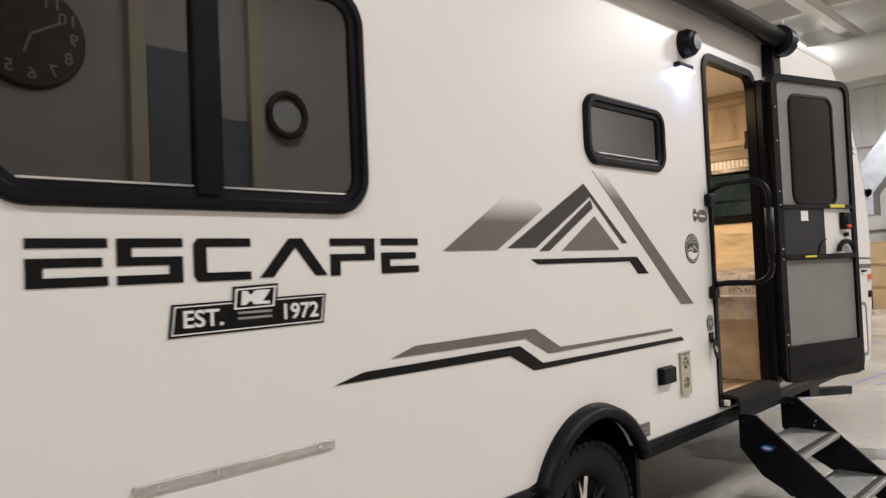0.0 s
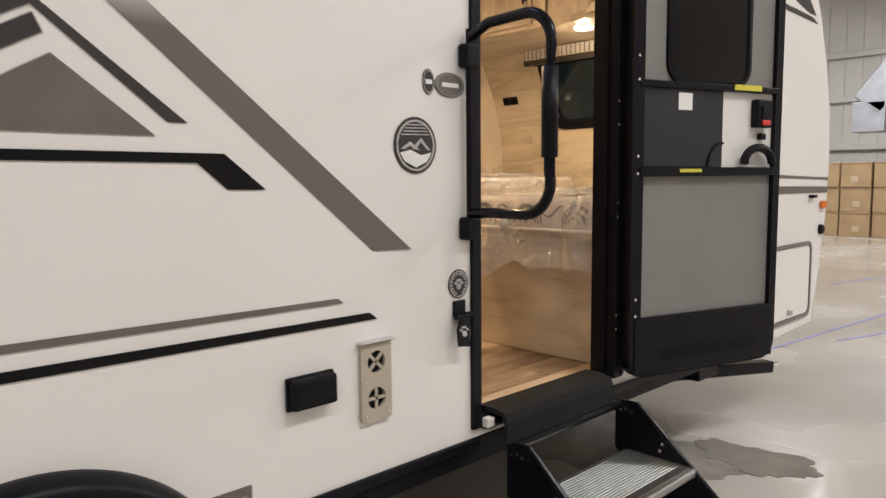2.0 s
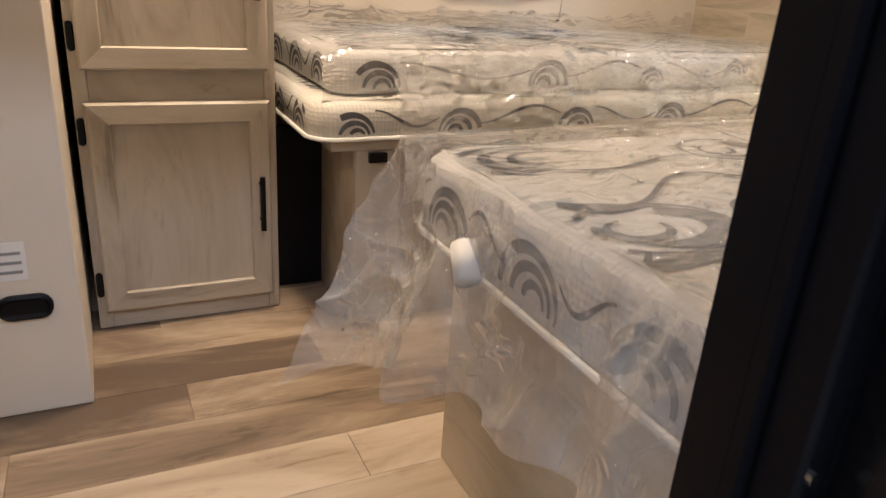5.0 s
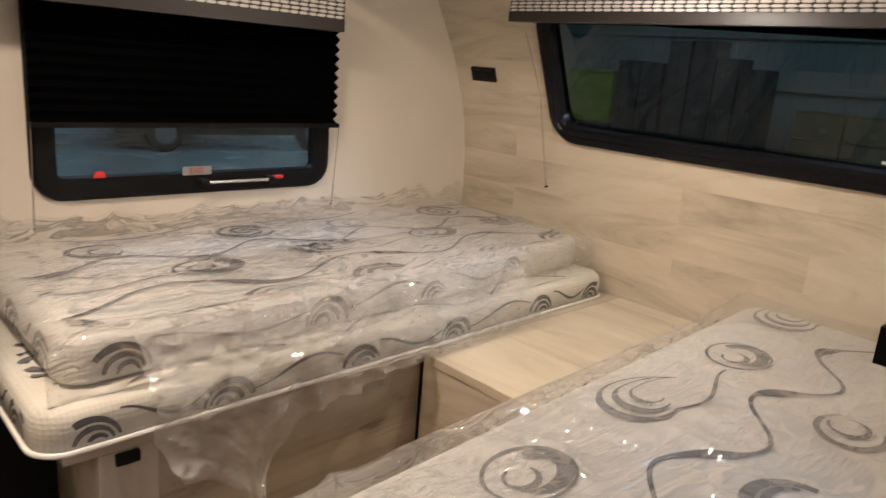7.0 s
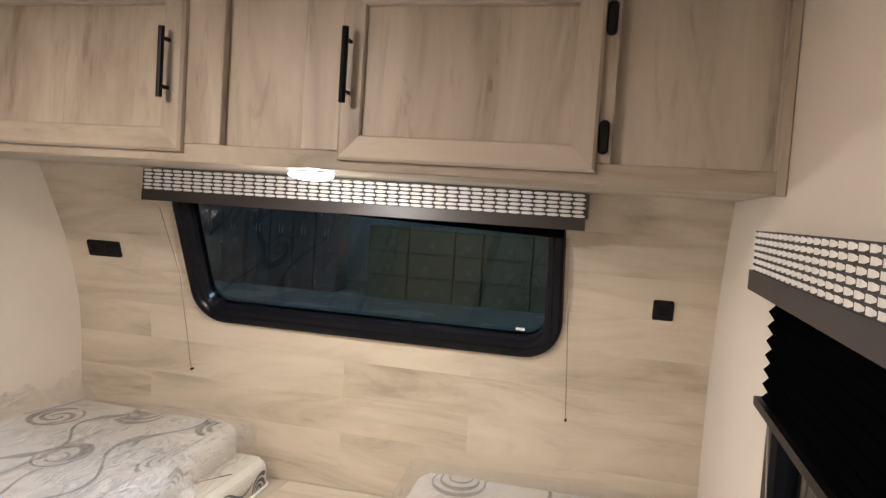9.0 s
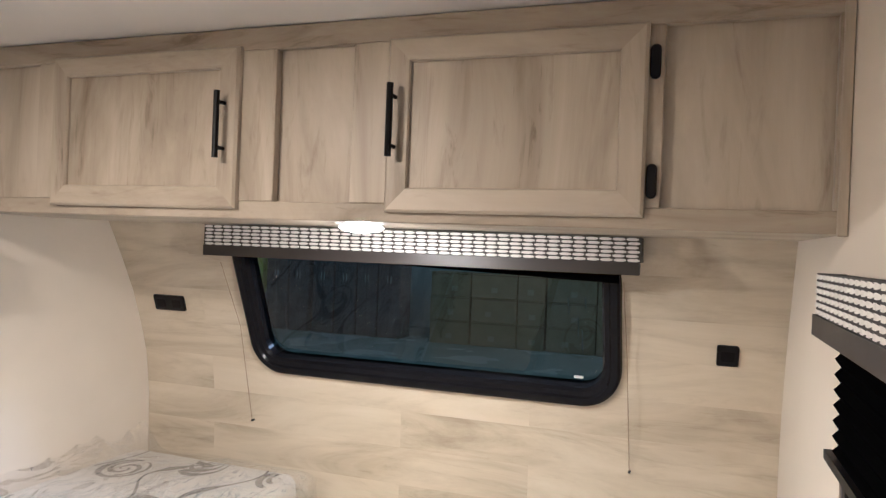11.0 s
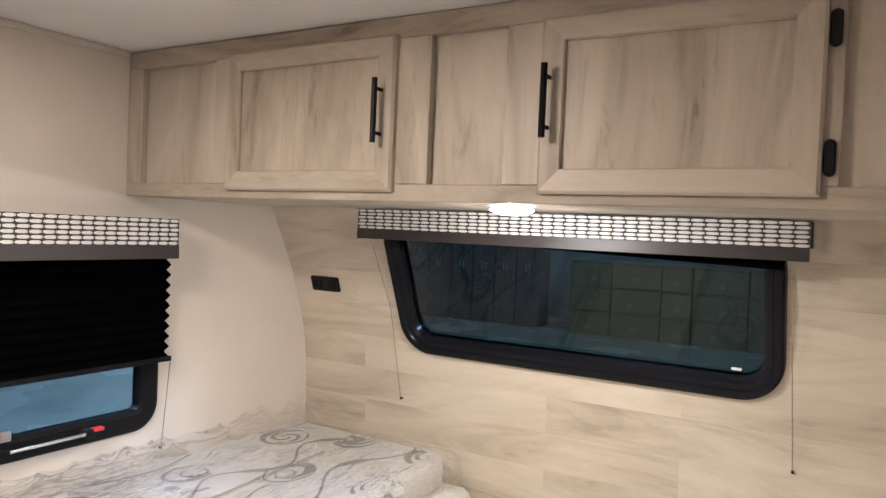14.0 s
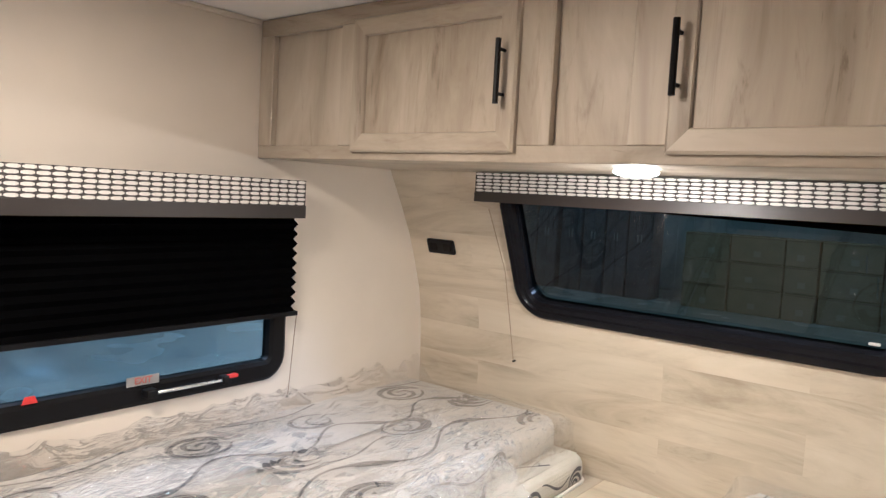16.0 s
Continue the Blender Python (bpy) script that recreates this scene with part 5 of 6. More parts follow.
t = thing("entry_steps", (3.70, -0.3, GROUND), "folding entry steps with ribbed aluminium treads", "steps")
for sx, nm in ((3.395, "left"), (3.985, "right")):
    bm = BM()
    shape_on(bm, [(-0.06, 0.505), (-0.145, 0.505), (-0.80, GROUND + 0.02), (-0.80, GROUND), (-0.70, GROUND), (-0.17, 0.20), (-0.06, 0.33)],
             lambda u, v, h: Vector((sx + h, u, v)), -0.004, 0.004)
    s_ = part("side_plate", bm, M_GLOSSBLACK, t, "black steel side plate")
    bm = BM()
    rod(bm, [(sx, -0.145, 0.503), (sx, -0.80, GROUND + 0.022)], 0.009, 8)
    part("edge_flange", bm, M_GLOSSBLACK, s_)
    for k, (yy, zz) in enumerate(((-0.085, 0.47), (-0.105, 0.475), (-0.125, 0.47), (-0.24, 0.36), (-0.25, 0.385))):
        bm = BM()
        rod(bm, [(sx - 0.012, yy, zz), (sx + 0.012, yy, zz)], 0.006, 8)
        part("bolt", bm, M_CHROME, s_)
    if nm == "left":
        bm = BM()
        shape_on(bm, disc_outline(-0.20, 0.345, 0.032, 0.016, 20), lambda u, v, h: Vector((sx - h, u, v)), 0.004, 0.007)
        part("oval_badge", bm, M_BLUE, s_, "blue oval badge")
        bm = BM()
        shape_on(bm, disc_outline(-0.20, 0.345, 0.022, 0.006, 16), lambda u, v, h: Vector((sx - h, u, v)), 0.006, 0.008)
        part("badge_mark", bm, M_PAPER, s_)
for zt, ya, yb in ((0.335, -0.37, -0.105), (0.135, -0.60, -0.34)):
    bm = BM()
    box(bm, 3.402, 3.978, ya, yb, zt - 0.03, zt - 0.003, 0.004)
    tr = part("tread", bm, M_ALU, t, "ribbed aluminium tread")
    for k in range(17):
        yy = ya + 0.055 + k * (yb - ya - 0.065) / 17
        bm = BM()
        box(bm, 3.405, 3.975, yy, yy + 0.006, zt - 0.004, zt)
        part("rib", bm, M_ALU, tr)
    bm = BM()
    box(bm, 3.405, 3.975, ya + 0.022, ya + 0.05, zt - 0.004, zt - 0.001)
    part("grip_strip", bm, M_DECAL_DARK, tr, "dark grip strip")
bm = BM()
rod(bm, [(3.39, -0.075, 0.488), (3.99, -0.075, 0.488)], 0.016, 10)
part("hinge_bar", bm, M_GLOSSBLACK, t)
bm = BM()
box(bm, 3.365, 3.39, -0.33, -0.27, 0.14, 0.17, 0.004, m=Matrix.Translation((0, -0.3, 0.155)) @ pose(0, 0, 0, 38, 0, 0) @ Matrix.Translation((0, 0.3, -0.155)))
part("leg_clamp", bm, M_GLOSSBLACK, t)

# nose of the trailer
t = thing("storage_hatch", (5.75, 0, 0.5), "white storage hatch with a rounded grey rim", "hatch")
bm = BM()
plate(bm, rrect(5.35, 6.005, 0.515, 0.93, 0.05, 6), [rrect(5.37, 5.985, 0.535, 0.91, 0.04, 6)], on_shell, 0.012)
part("rim", bm, M_DECAL_GREY, t)
bm = BM()
shape_on(bm, rrect(5.372, 5.983, 0.537, 0.908, 0.04, 6), on_shell, 0.0005, 0.008)
part("panel", bm, M_SHELL, t)
bm = BM()
rod(bm, [(5.70, -0.008, 0.57), (5.70, -0.03, 0.57)], [0.018, 0.012], 12)
part("lock", bm, M_CHROME, t)
t = thing("marker_light", (6.14, 0, 1.13), "amber side marker light on the trailer's nose", "light")
bm = BM()
box(bm, 6.12, 6.185, -0.02, 0.0, 1.10, 1.145, 0.008)
part("lens", bm, M_ORANGE, t)
t = thing("cable_port", (6.13, 0, 0.97), "round black cable port on the trailer's nose", "port")
bm = BM()
rod(bm, [(6.14, 0, 0.985), (6.14, -0.02, 0.985)], [0.03, 0.024], 16)
part("cap", bm, M_BLACK, t)
t = thing("catch_knob", (5.99, 0, 1.17), "small black hatch catch", "catch")
bm = BM()
box(bm, 5.95, 6.02, -0.025, 0.0, 1.165, 1.182, 0.005)
part("knob", bm, M_BLACK, t)
t = thing("tongue_jack", (5.55, -0.1, GROUND), "black fold-down stabiliser leg under the trailer", "jack")
bm = BM()
box(bm, 4.85, 5.6, 0.10, 0.17, 0.30, 0.36, 0.008, m=Matrix.Translation((5.2, 0.13, 0.33)) @ pose(0, 0, 0, 0, 5, -14) @ Matrix.Translation((-5.2, -0.13, -0.33)))
part("arm", bm, M_GLOSSBLACK, t)
bm = BM()
rod(bm, [(5.55, 0.05, 0.30), (5.66, 0.02, 0.295)], 0.012, 8)
part("drive_pin", bm, M_CHROME, t)
bm = BM()
box(bm, 4.9, 5.1, 0.08, 0.2, 0.34, 0.46, 0.008)
part("mount", bm, M_GLOSSBLACK, t)

# ---------------------------------------------------------------- cabin: overhead cabinet on the front wall
CX = 5.170        # face frame of the overhead cabinet
CZ0, CZ1 = 2.155, 2.598
YR, YL = WALL_T + 0.002, FAR - 0.001


def slab(name, parent, mat, x0, x1, y0, y1, z0, z1, bev=0.002, label=""):
    b = BM()
    box(b, x0, x1, y0, y1, z0, z1, bev, seg=1)
    return part(name, b, mat, parent, label)


def bar_handle(parent, foot_a, foot_b, out, r=0.0072):
    """Black bar pull on two posts; out: the way it stands off."""
    a, b, o = Vector(foot_a), Vector(foot_b), Vector(out)
    d = (b - a).normalized()
    bmh = BM()
    rod(bmh, [a + o - d * 0.024, b + o + d * 0.024], r, 10)
    h = part("handle", bmh, M_BLACK, parent, "black bar handle", smooth=False)
    for p in (a, b):
        bmh = BM()
        rod(bmh, [p, p + o], 0.0045, 8)
        part("post", bmh, M_BLACK, h)
    return h


def mitred_door(name, parent, plane, u0, u1, v0, v1, w, t, label, mat_v, mat_h):
    """Framed door: two stiles, two rails with mitred ends, bevelled lip and a sunk panel. plane(u, v, h)."""
    d = thing_part(name, parent, plane(u0, v0, 0), label)
    o = [(u0, v0), (u1, v0), (u1, v1), (u0, v1)]
    i = [(u0 + w, v0 + w), (u1 - w, v0 + w), (u1 - w, v1 - w), (u0 + w, v1 - w)]
    for k in range(4):
        j = (k + 1) % 4
        b = BM()
        q = 0.006

        def sect(a, c):
            inx = a[0] + (c[0] - a[0]) * q / w, a[1] + (c[1] - a[1]) * q / w
            return [plane(*a, 0), plane(*a, t - q), plane(*inx, t), plane(c[0] + (a[0] - c[0]) * 0.06, c[1] + (a[1] - c[1]) * 0.06, t), plane(*c, t - 0.004), plane(*c, 0)]
        s1 = [b.verts.new(p) for p in sect(o[k], i[k])]
        s2 = [b.verts.new(p) for p in sect(o[j], i[j])]
        for m_ in range(6):
            n_ = (m_ + 1) % 6
            b.faces.new((s1[m_], s1[n_], s2[n_], s2[m_]))
        b.faces.new(s1[::-1])
        b.faces.new(s2)
        part("rail" if k % 2 == 0 else "stile", b, mat_h if k % 2 == 0 else mat_v, d)
    b = BM()
    shape_on(b, [(u0 + w - 0.004, v0 + w - 0.004), (u1 - w + 0.004, v0 + w - 0.004), (u1 - w + 0.004, v1 - w + 0.004), (u0 + w - 0.004, v1 - w + 0.004)], plane, 0.001, t * 0.45)
    part("panel", b, mat_v, d)
    return d


def thing_part(name, parent, at, label):
    """A part that holds sub-parts."""
    ob = new(name)
    ob.parent = parent
    ob.location = Vector(at) - origin(parent)
    ob.empty_display_size = 0.03
    return tagged(ob, label)


def on_cab(u, v, h):
    return Vector((CX - h, u, v))


cab = thing("overhead_cabinet", (CX, 1.15, CZ0), "greyed oak laminate overhead cabinet with framed doors", "cabinet")
slab("bottom_board", cab, M_CAB_H, CX + 0.0285, 5.80, YR, YL, CZ0 + 0.001, CZ0 + 0.016)
slab("back_board", cab, M_CAB_V, CX + 0.022, CX + 0.028, YR, YL, CZ0 + 0.016, CZ1)
slab("rail", cab, M_CAB_H, CX, CX + 0.0215, YR, YL, CZ0, 2.196)
slab("rail", cab, M_CAB_H, CX, CX + 0.0215, YR, YL, 2.545, CZ1)
for a, b in ((2.232, YL), (1.80, 1.916), (1.197, 1.30), (0.90, 1.002), (0.348, 0.43), (YR, 0.055)):
    slab("stile", cab, M_CAB_V, CX - 0.0015, CX + 0.0215, a, b, 2.196, 2.545)
slab("scribe_strip", cab, M_CAB_V, CX - 0.006, CX, YR, YR + 0.018, CZ0 - 0.004, CZ1)
DZ0, DZ1 = 2.177, 2.553
d1 = mitred_door("door", cab, on_cab, 1.288, 1.850, DZ0, DZ1, 0.052, 0.020, "framed cabinet door", M_CAB_V, M_CAB_H)
d2 = mitred_door("door", cab, on_cab, 0.377, 0.912, DZ0, DZ1 - 0.006, 0.052, 0.020, "framed cabinet door", M_CAB_V, M_CAB_H)
bar_handle(d1, (CX - 0.02, 1.322, 2.315), (CX - 0.02, 1.322, 2.42), (-0.03, 0, 0))
bar_handle(d2, (CX - 0.02, 0.892, 2.315), (CX - 0.02, 0.892, 2.42), (-0.03, 0, 0))
for zc in (2.473, 2.246):
    b = BM()
    loft(b, 0.355, 0.375, zc - 0.033, zc + 0.033, 0.010, [(0, 0.0), (0, 0.008), (0.003, 0.012)], on_cab, cap0=True, cap1=True, n=4)
    part("hinge", b, M_BLACK, cab, "black surface hinge")

t = thing("puck_lamp", (5.345, 1.055, 2.13), "small round lit lamp under the overhead cabinet", "lamp")
b = BM()
rod(b, [(5.345, 1.055, 2.155), (5.345, 1.055, 2.147)], [0.053, 0.052], 28)
part("ring", b, M_WHITE, t)
b = BM()
rod(b, [(5.345, 1.055, 2.148), (5.345, 1.055, 2.143), (5.345, 1.055, 2.138), (5.345, 1.055, 2.1345)], [0.055, 0.052, 0.04, 0.02], 28)
part("lens", b, M_PUCK, t, "glowing domed lens", smooth=True)


# ---------------------------------------------------------------- valances, shades and cords
def valance(name, at, u0, u1, z0, z1, depth, label):
    """Padded board covered in woven strips, with a dark bar along its lower edge. at(u, z, out)."""
    t = thing(name, at((u0 + u1) / 2, z0, depth), label, "valance")
    zm = z0 + (z1 - z0) * 0.33
    b = BM()
    shape_on(b, [(u0, zm), (u1, zm), (u1, z1), (u0, z1)], at, depth - 0.03, depth)
    part("board", b, M_WOVEN_D, t)
    for uu in (u0, u1):
        b = BM()
        s = 0.012 if uu == u0 else -0.012
        shape_on(b, [(min(uu, uu + s), zm), (max(uu, uu + s), zm), (max(uu, uu + s), z1), (min(uu, uu + s), z1)], at, 0.003, depth - 0.03)
        part("end_return", b, M_WOVEN_D, t)
    b = BM()
    shape_on(b, [(u0 + 0.002, z0), (u1 - 0.002, z0), (u1 - 0.002, zm), (u0 + 0.002, zm)], at, depth - 0.034, depth + 0.006)
    part("lower_bar", b, M_VAL_BAR, t, "dark brown lower bar")
    b = BM()
    cols = int(round((u1 - u0) / 0.0355))
    rows = 6
    pu, pz = (u1 - u0 - 0.004) / cols, (z1 - zm) / rows
    for r_ in range(rows):
        for c in range(cols):
            nudge = pu * (0.06 if r_ % 2 else -0.06)
            ua = max(u0 + 0.002, u0 + 0.002 + c * pu + nudge + 0.0017)
            ub = min(u1 - 0.002, u0 + 0.002 + (c + 1) * pu + nudge - 0.0017)
            zc, hz = zm + (r_ + 0.5) * pz, pz * 0.37
            ring = [(ua, -0.45, 0.0005), (ua + pu * 0.22, -0.95, 0.003), (ub - pu * 0.22, -0.95, 0.003), (ub, -0.45, 0.0005), (ub, 0.45, 0.0005), (ub - pu * 0.22, 0.95, 0.003), (ua + pu * 0.22, 0.95, 0.003), (ua, 0.45, 0.0005)]
            v = [b.verts.new(at(u, zc + hz * f, depth + h)) for u, f, h in ring]
            b.faces.new((v[0], v[1], v[6], v[7]))
            b.faces.new((v[1], v[2], v[5], v[6]))
            b.faces.new((v[2], v[3], v[4], v[5]))
    part("woven_cover", b, M_WOVEN_W, t, "white woven strips", kind="stuff")
    return t


def pleated_shade(name, at, u0, u1, z0, z1, out, label, tilt=0.0, pitch=0.0165, deep=0.012):
    t = thing(name, at((u0 + u1) / 2, z0, out), label, "shade")
    b = BM()
    k = int((z1 - z0) / pitch)
    k += k % 2
    prev = None
    for i in range(k + 1):
        z = z0 + (z1 - z0) * i / k
        h = out + (0.0 if i % 2 else deep)
        lo = [b.verts.new(at(u0, z, h)), b.verts.new(at(u1 + (-0.004 if i % 2 else 0.006), z + tilt * (1 - i / k), h))]
        if prev:
            b.faces.new((prev[0], prev[1], lo[1], lo[0]))
        prev = lo
    part("pleats", b, M_SHADE, t)
    b = BM()
    shape_on(b, [(u0 - 0.004, z0 - 0.014), (u1 + 0.012, z0 - 0.014 + tilt), (u1 + 0.012, z0 + 0.001 + tilt), (u0 - 0.004, z0 + 0.001)], at, out - 0.004, out + 0.018)
    part("bottom_bar", b, M_BLACK, t)
    return t


def cord(at, pts):
    p0 = at(*pts[-1])
    t = thing("shade_cord", p0, "thin tan shade cord tied to a small wall hook", "cord", "shade cords")
    b = BM()
    rod(b, [at(*p) for p in pts], 0.0016, 6)
    part("string", b, M_CORD, t)
    b = BM()
    u, v, h = pts[-1]
    rod(b, [at(u, v, 0.0), at(u, v, h + 0.003)], 0.004, 8)
    part("hook", b, M_BLACK, t)


def flat_front(u, v, h):
    return Vector((5.86 - h, u, v))


valance("window_valance", flat_front, 0.418, 1.812, 2.051, 2.152, 0.135, "woven black and white valance with a dark lower bar")
valance("window_valance", on_far, 4.18, 5.258, 1.966, 2.089, 0.145, "woven black and white valance with a dark lower bar")
valance("window_valance", on_near, 4.02, 5.17, 1.978, 2.086, 0.047, "woven black and white valance with a dark lower bar")
pleated_shade("pleated_shade", on_far, 4.285, 5.300, 1.640, 2.04, 0.045, "black pleated shade lowered over half the window")
pleated_shade("pleated_shade", on_near, 4.05, 5.06, 1.80, 2.05, 0.024, "black pleated shade lowered over half the window", pitch=0.012, deep=0.008)
b = BM()
shape_on(b, [(0.48, 2.024), (1.30, 2.052), (1.78, 2.055), (1.78, 2.13), (0.48, 2.13)], flat_front, 0.042, 0.07)
t = thing("pleated_shade", (5.81, 1.1, 2.03), "black pleated shade drawn up behind the valance", "shade")
part("folded_pleats", b, M_SHADE, t)
cord(on_front, [(1.835, 2.04, 0.03), (1.825, 1.8, 0.02), (1.812, 1.437, 0.012)])
cord(on_front, [(0.470, 2.04, 0.03), (0.462, 1.8, 0.02), (0.449, 1.435, 0.012)])
cord(on_far, [(4.286, 1.63, 0.04), (4.286, 1.325, 0.008)])
cord(on_far, [(5.327, 1.63, 0.04), (5.327, 1.325, 0.008)])
cord(on_near, [(5.0, 1.79, 0.03), (4.985, 1.32, 0.008)])


def outlet(at, u0, u1, z0, z1, label, slots):
    t = thing("wall_outlet", at((u0 + u1) / 2, z0, 0), label, "outlet")
    b = BM()
    loft(b, u0, u1, z0, z1, 0.006, [(0, 0.0), (0, 0.007), (0.004, 0.010)], at, cap0=True, cap1=True, n=3)
    pl = part("cover_plate", b, M_BLACK, t)
    for k in range(slots):
        b = BM()
        uc = u0 + (u1 - u0) * (k + 0.5) / slots
        zc = (z0 + z1) / 2
        shape_on(b, rrect(uc - 0.018, uc + 0.018, zc - 0.014, zc + 0.014, 0.004, 2), at, 0.009, 0.0115)
        s = part("socket", b, M_GLOSSBLACK, pl)
    return t


outlet(on_front, 2.068, 2.205, 1.832, 1.888, "black rectangular wall outlet with two sockets", 2)
outlet(on_front, 0.153, 0.213, 1.797, 1.857, "small square black charging socket", 1)

M_DULL_RED = plain("dull_red_ink", (0.34, 0.10, 0.08), 0.5, vary=0.1)
# exit label under the far window's bar
t = thing("exit_label", (4.78, FAR - 0.02, 1.47), "white exit label on the window frame", "label")
b = BM()
box(b, 4.728, 4.828, FAR - 0.0225, FAR - 0.0208, 1.466, 1.494)
part("paper", b, M_GREYTXT, t)
part("lettering", text_mesh("EXIT", 0.026, Matrix.Translation((4.778, FAR - 0.0232, 1.480)) @ pose(0, 0, 0, 90, 0, 0)), M_DULL_RED, t, "dull red lettering")
b = BM()
shape_on(b, [(4.45, 1.470), (4.49, 1.470), (4.482, 1.490), (4.458, 1.490)], on_far, 0.0205, 0.0225)
part("warning_mark", b, M_RED, t, "red warning mark")

# ---------------------------------------------------------------- tall cabinet and partition
def on_tall(u, v, h):
    return Vector((u, 1.590 - h, v))


cab = thing("tall_cabinet", (3.77, 1.6, FLOOR), "tall greyed oak laminate cabinet with two framed doors", "cabinet")
slab("body", cab, M_CAB_V, 3.532, 4.003, 1.612, FAR - 0.003, FLOOR + 0.001, CEIL - 0.002)
for a, b in ((3.532, 3.566), (3.975, 4.005)):
    slab("stile", cab, M_CAB_V, a, b, 1.590, 1.613, FLOOR + 0.001, CEIL - 0.002)
for a, b in ((FLOOR + 0.001, 0.625), (1.135, 1.24), (2.42, CEIL - 0.002)):
    slab("rail", cab, M_CAB_X, 3.566, 3.975, 1.5905, 1.613, a, b)
low = mitred_door("door", cab, on_tall, 3.552, 3.986, 0.604, 1.150, 0.054, 0.020, "framed lower cabinet door", M_CAB_V, M_CAB_X)
upp = mitred_door("door", cab, on_tall, 3.552, 3.986, 1.226, 2.44, 0.054, 0.020, "framed upper cabinet door", M_CAB_V, M_CAB_X)
bar_handle(low, (3.956, 1.57, 0.832), (3.956, 1.57, 0.932), (0, -0.03, 0))
bar_handle(upp, (3.956, 1.57, 1.42), (3.956, 1.57, 1.52), (0, -0.03, 0))
for zc in (0.68, 1.08, 1.30, 2.36):
    b = BM()
    loft(b, 3.534, 3.551, zc - 0.033, zc + 0.033, 0.008, [(0, 0.0), (0, 0.008), (0.003, 0.012)], on_tall, cap0=True, cap1=True, n=4)
    part("hinge", b, M_BLACK, cab, "black surface hinge")

b = BM()
box(b, 1.2, 3.512, 1.235, FAR - 0.003, FLOOR + 0.001, CEIL - 0.002, 0.004)
structure("wall_partition", b, M_WALL_IN, "plain cream cabin partition", category="wall")
t = thing("flush_pull", (3.42, 1.235, 0.78), "black oval flush pull on the partition", "handle")
b = BM()
loft(b, 3.36, 3.462, 0.778, 0.832, 0.026, [(0, 0.0), (0.0, 0.008), (0.006, 0.012), (0.012, 0.006)], lambda u, v, h: Vector((u, 1.235 - h, v)), cap0=True, cap1=True, n=5)
part("pull", b, M_BLACK, t)
t = thing("paper_notice", (3.40, 1.235, 0.86), "small white paper notice on the partition", "label")
b = BM()
box(b, 3.36, 3.425, 1.232, 1.2348, 0.865, 0.945)
part("sheet", b, M_PAPER, t)
for k in range(3):
    b = BM()
    box(b, 3.368, 3.417, 1.2305, 1.2322, 0.88 + k * 0.02, 0.886 + k * 0.02)
    part("print_bar", b, M_GREYTXT, t)

# ---------------------------------------------------------------- beds
BED_Z = 1.08
t = thing("bed_base", (5.1, 1.85, FLOOR), "greyed laminate bed base along the far wall", "bed base", "bed bases")
slab("front_panel", t, M_BED, 4.29, 5.06, 1.420, 1.436, FLOOR + 0.001, 1.05)
slab("corner_post", t, M_CAB_V, 4.168, 4.292, 1.411, 1.436, FLOOR + 0.001, 1.05)
slab("end_panel", t, M_BED, 4.168, 4.184, 1.4365, FAR - 0.003, FLOOR + 0.001, 1.05)
slab("top_board", t, M_BED, 4.10, 6.05, 1.405, FAR - 0.003, 1.0505, BED_Z - 0.001)
slab("latch", t, M_BLACK, 4.20, 4.25, 1.398, 1.411, 1.018, 1.044, label="small black latch")
# black sheet in the gap beside the tall cabinet, in place of its shade
slab("recess_shade", t, M_BLACK, 4.004, 4.167, 1.72, 1.74, FLOOR + 0.001, 1.05, label="black sheet standing in for the shade in the recess")
t = thing("bed_base", (5.1, 0.4, FLOOR), "greyed laminate bed base along the door-side wall", "bed base", "bed bases")
slab("end_panel", t, M_BEDY, 4.157, 4.173, WALL_T + 0.003, 0.80, FLOOR + 0.001, 1.05)
slab("side_panel", t, M_BED, 4.174, 5.06, 0.784, 0.80, FLOOR + 0.001, 1.05)
slab("top_board", t, M_BED, 4.12, 6.05, WALL_T + 0.003, 0.803, 1.0505, BED_Z - 0.001)
t = thing("centre_chest", (5.5, 1.1, FLOOR), "oak laminate chest between the two beds", "chest")
slab("front_panel", t, M_BEDY, 5.060, 5.076, 0.801, 1.410, FLOOR + 0.001, 1.05)
slab("top_board", t, M_PANEL, 5.055, 6.05, 0.804, 1.404, 1.0505, BED_Z)


def ribbon(b, pts, wid, place, h):
    """A flat printed band through points (u, v) with the given widths."""
    pts = [Vector(p) for p in pts]
    prev = None
    for i, p in enumerate(pts):
        d = (pts[min(i + 1, len(pts) - 1)] - pts[max(i - 1, 0)])
        if d.length < 1e-9:
            continue
        nrm = Vector((-d.y, d.x)).normalized() * wid[i] / 2
        cur = [place(p + nrm, h), place(p - nrm, h)]
        if None in cur:
            prev = None
            continue
        cur = [b.verts.new(c) for c in cur]
        if prev:
            b.faces.new((prev[0], prev[1], cur[1], cur[0]))
        prev = cur


def arc(cu, cv, ru, rv, a0, a1, n=28, du=0.0):
    return [(cu + du * k / (n - 1) + ru * math.cos(radians(a0 + (a1 - a0) * k / (n - 1))), cv + rv * math.sin(radians(a0 + (a1 - a0) * k / (n - 1)))) for k in range(n)]


def swell(n, lo, hi, mid=0.5, power=1.0):
    return [lo + (hi - lo) * max(0.0, 1 - abs(k / (n - 1) - mid) / max(mid, 1 - mid)) ** power for k in range(n)]


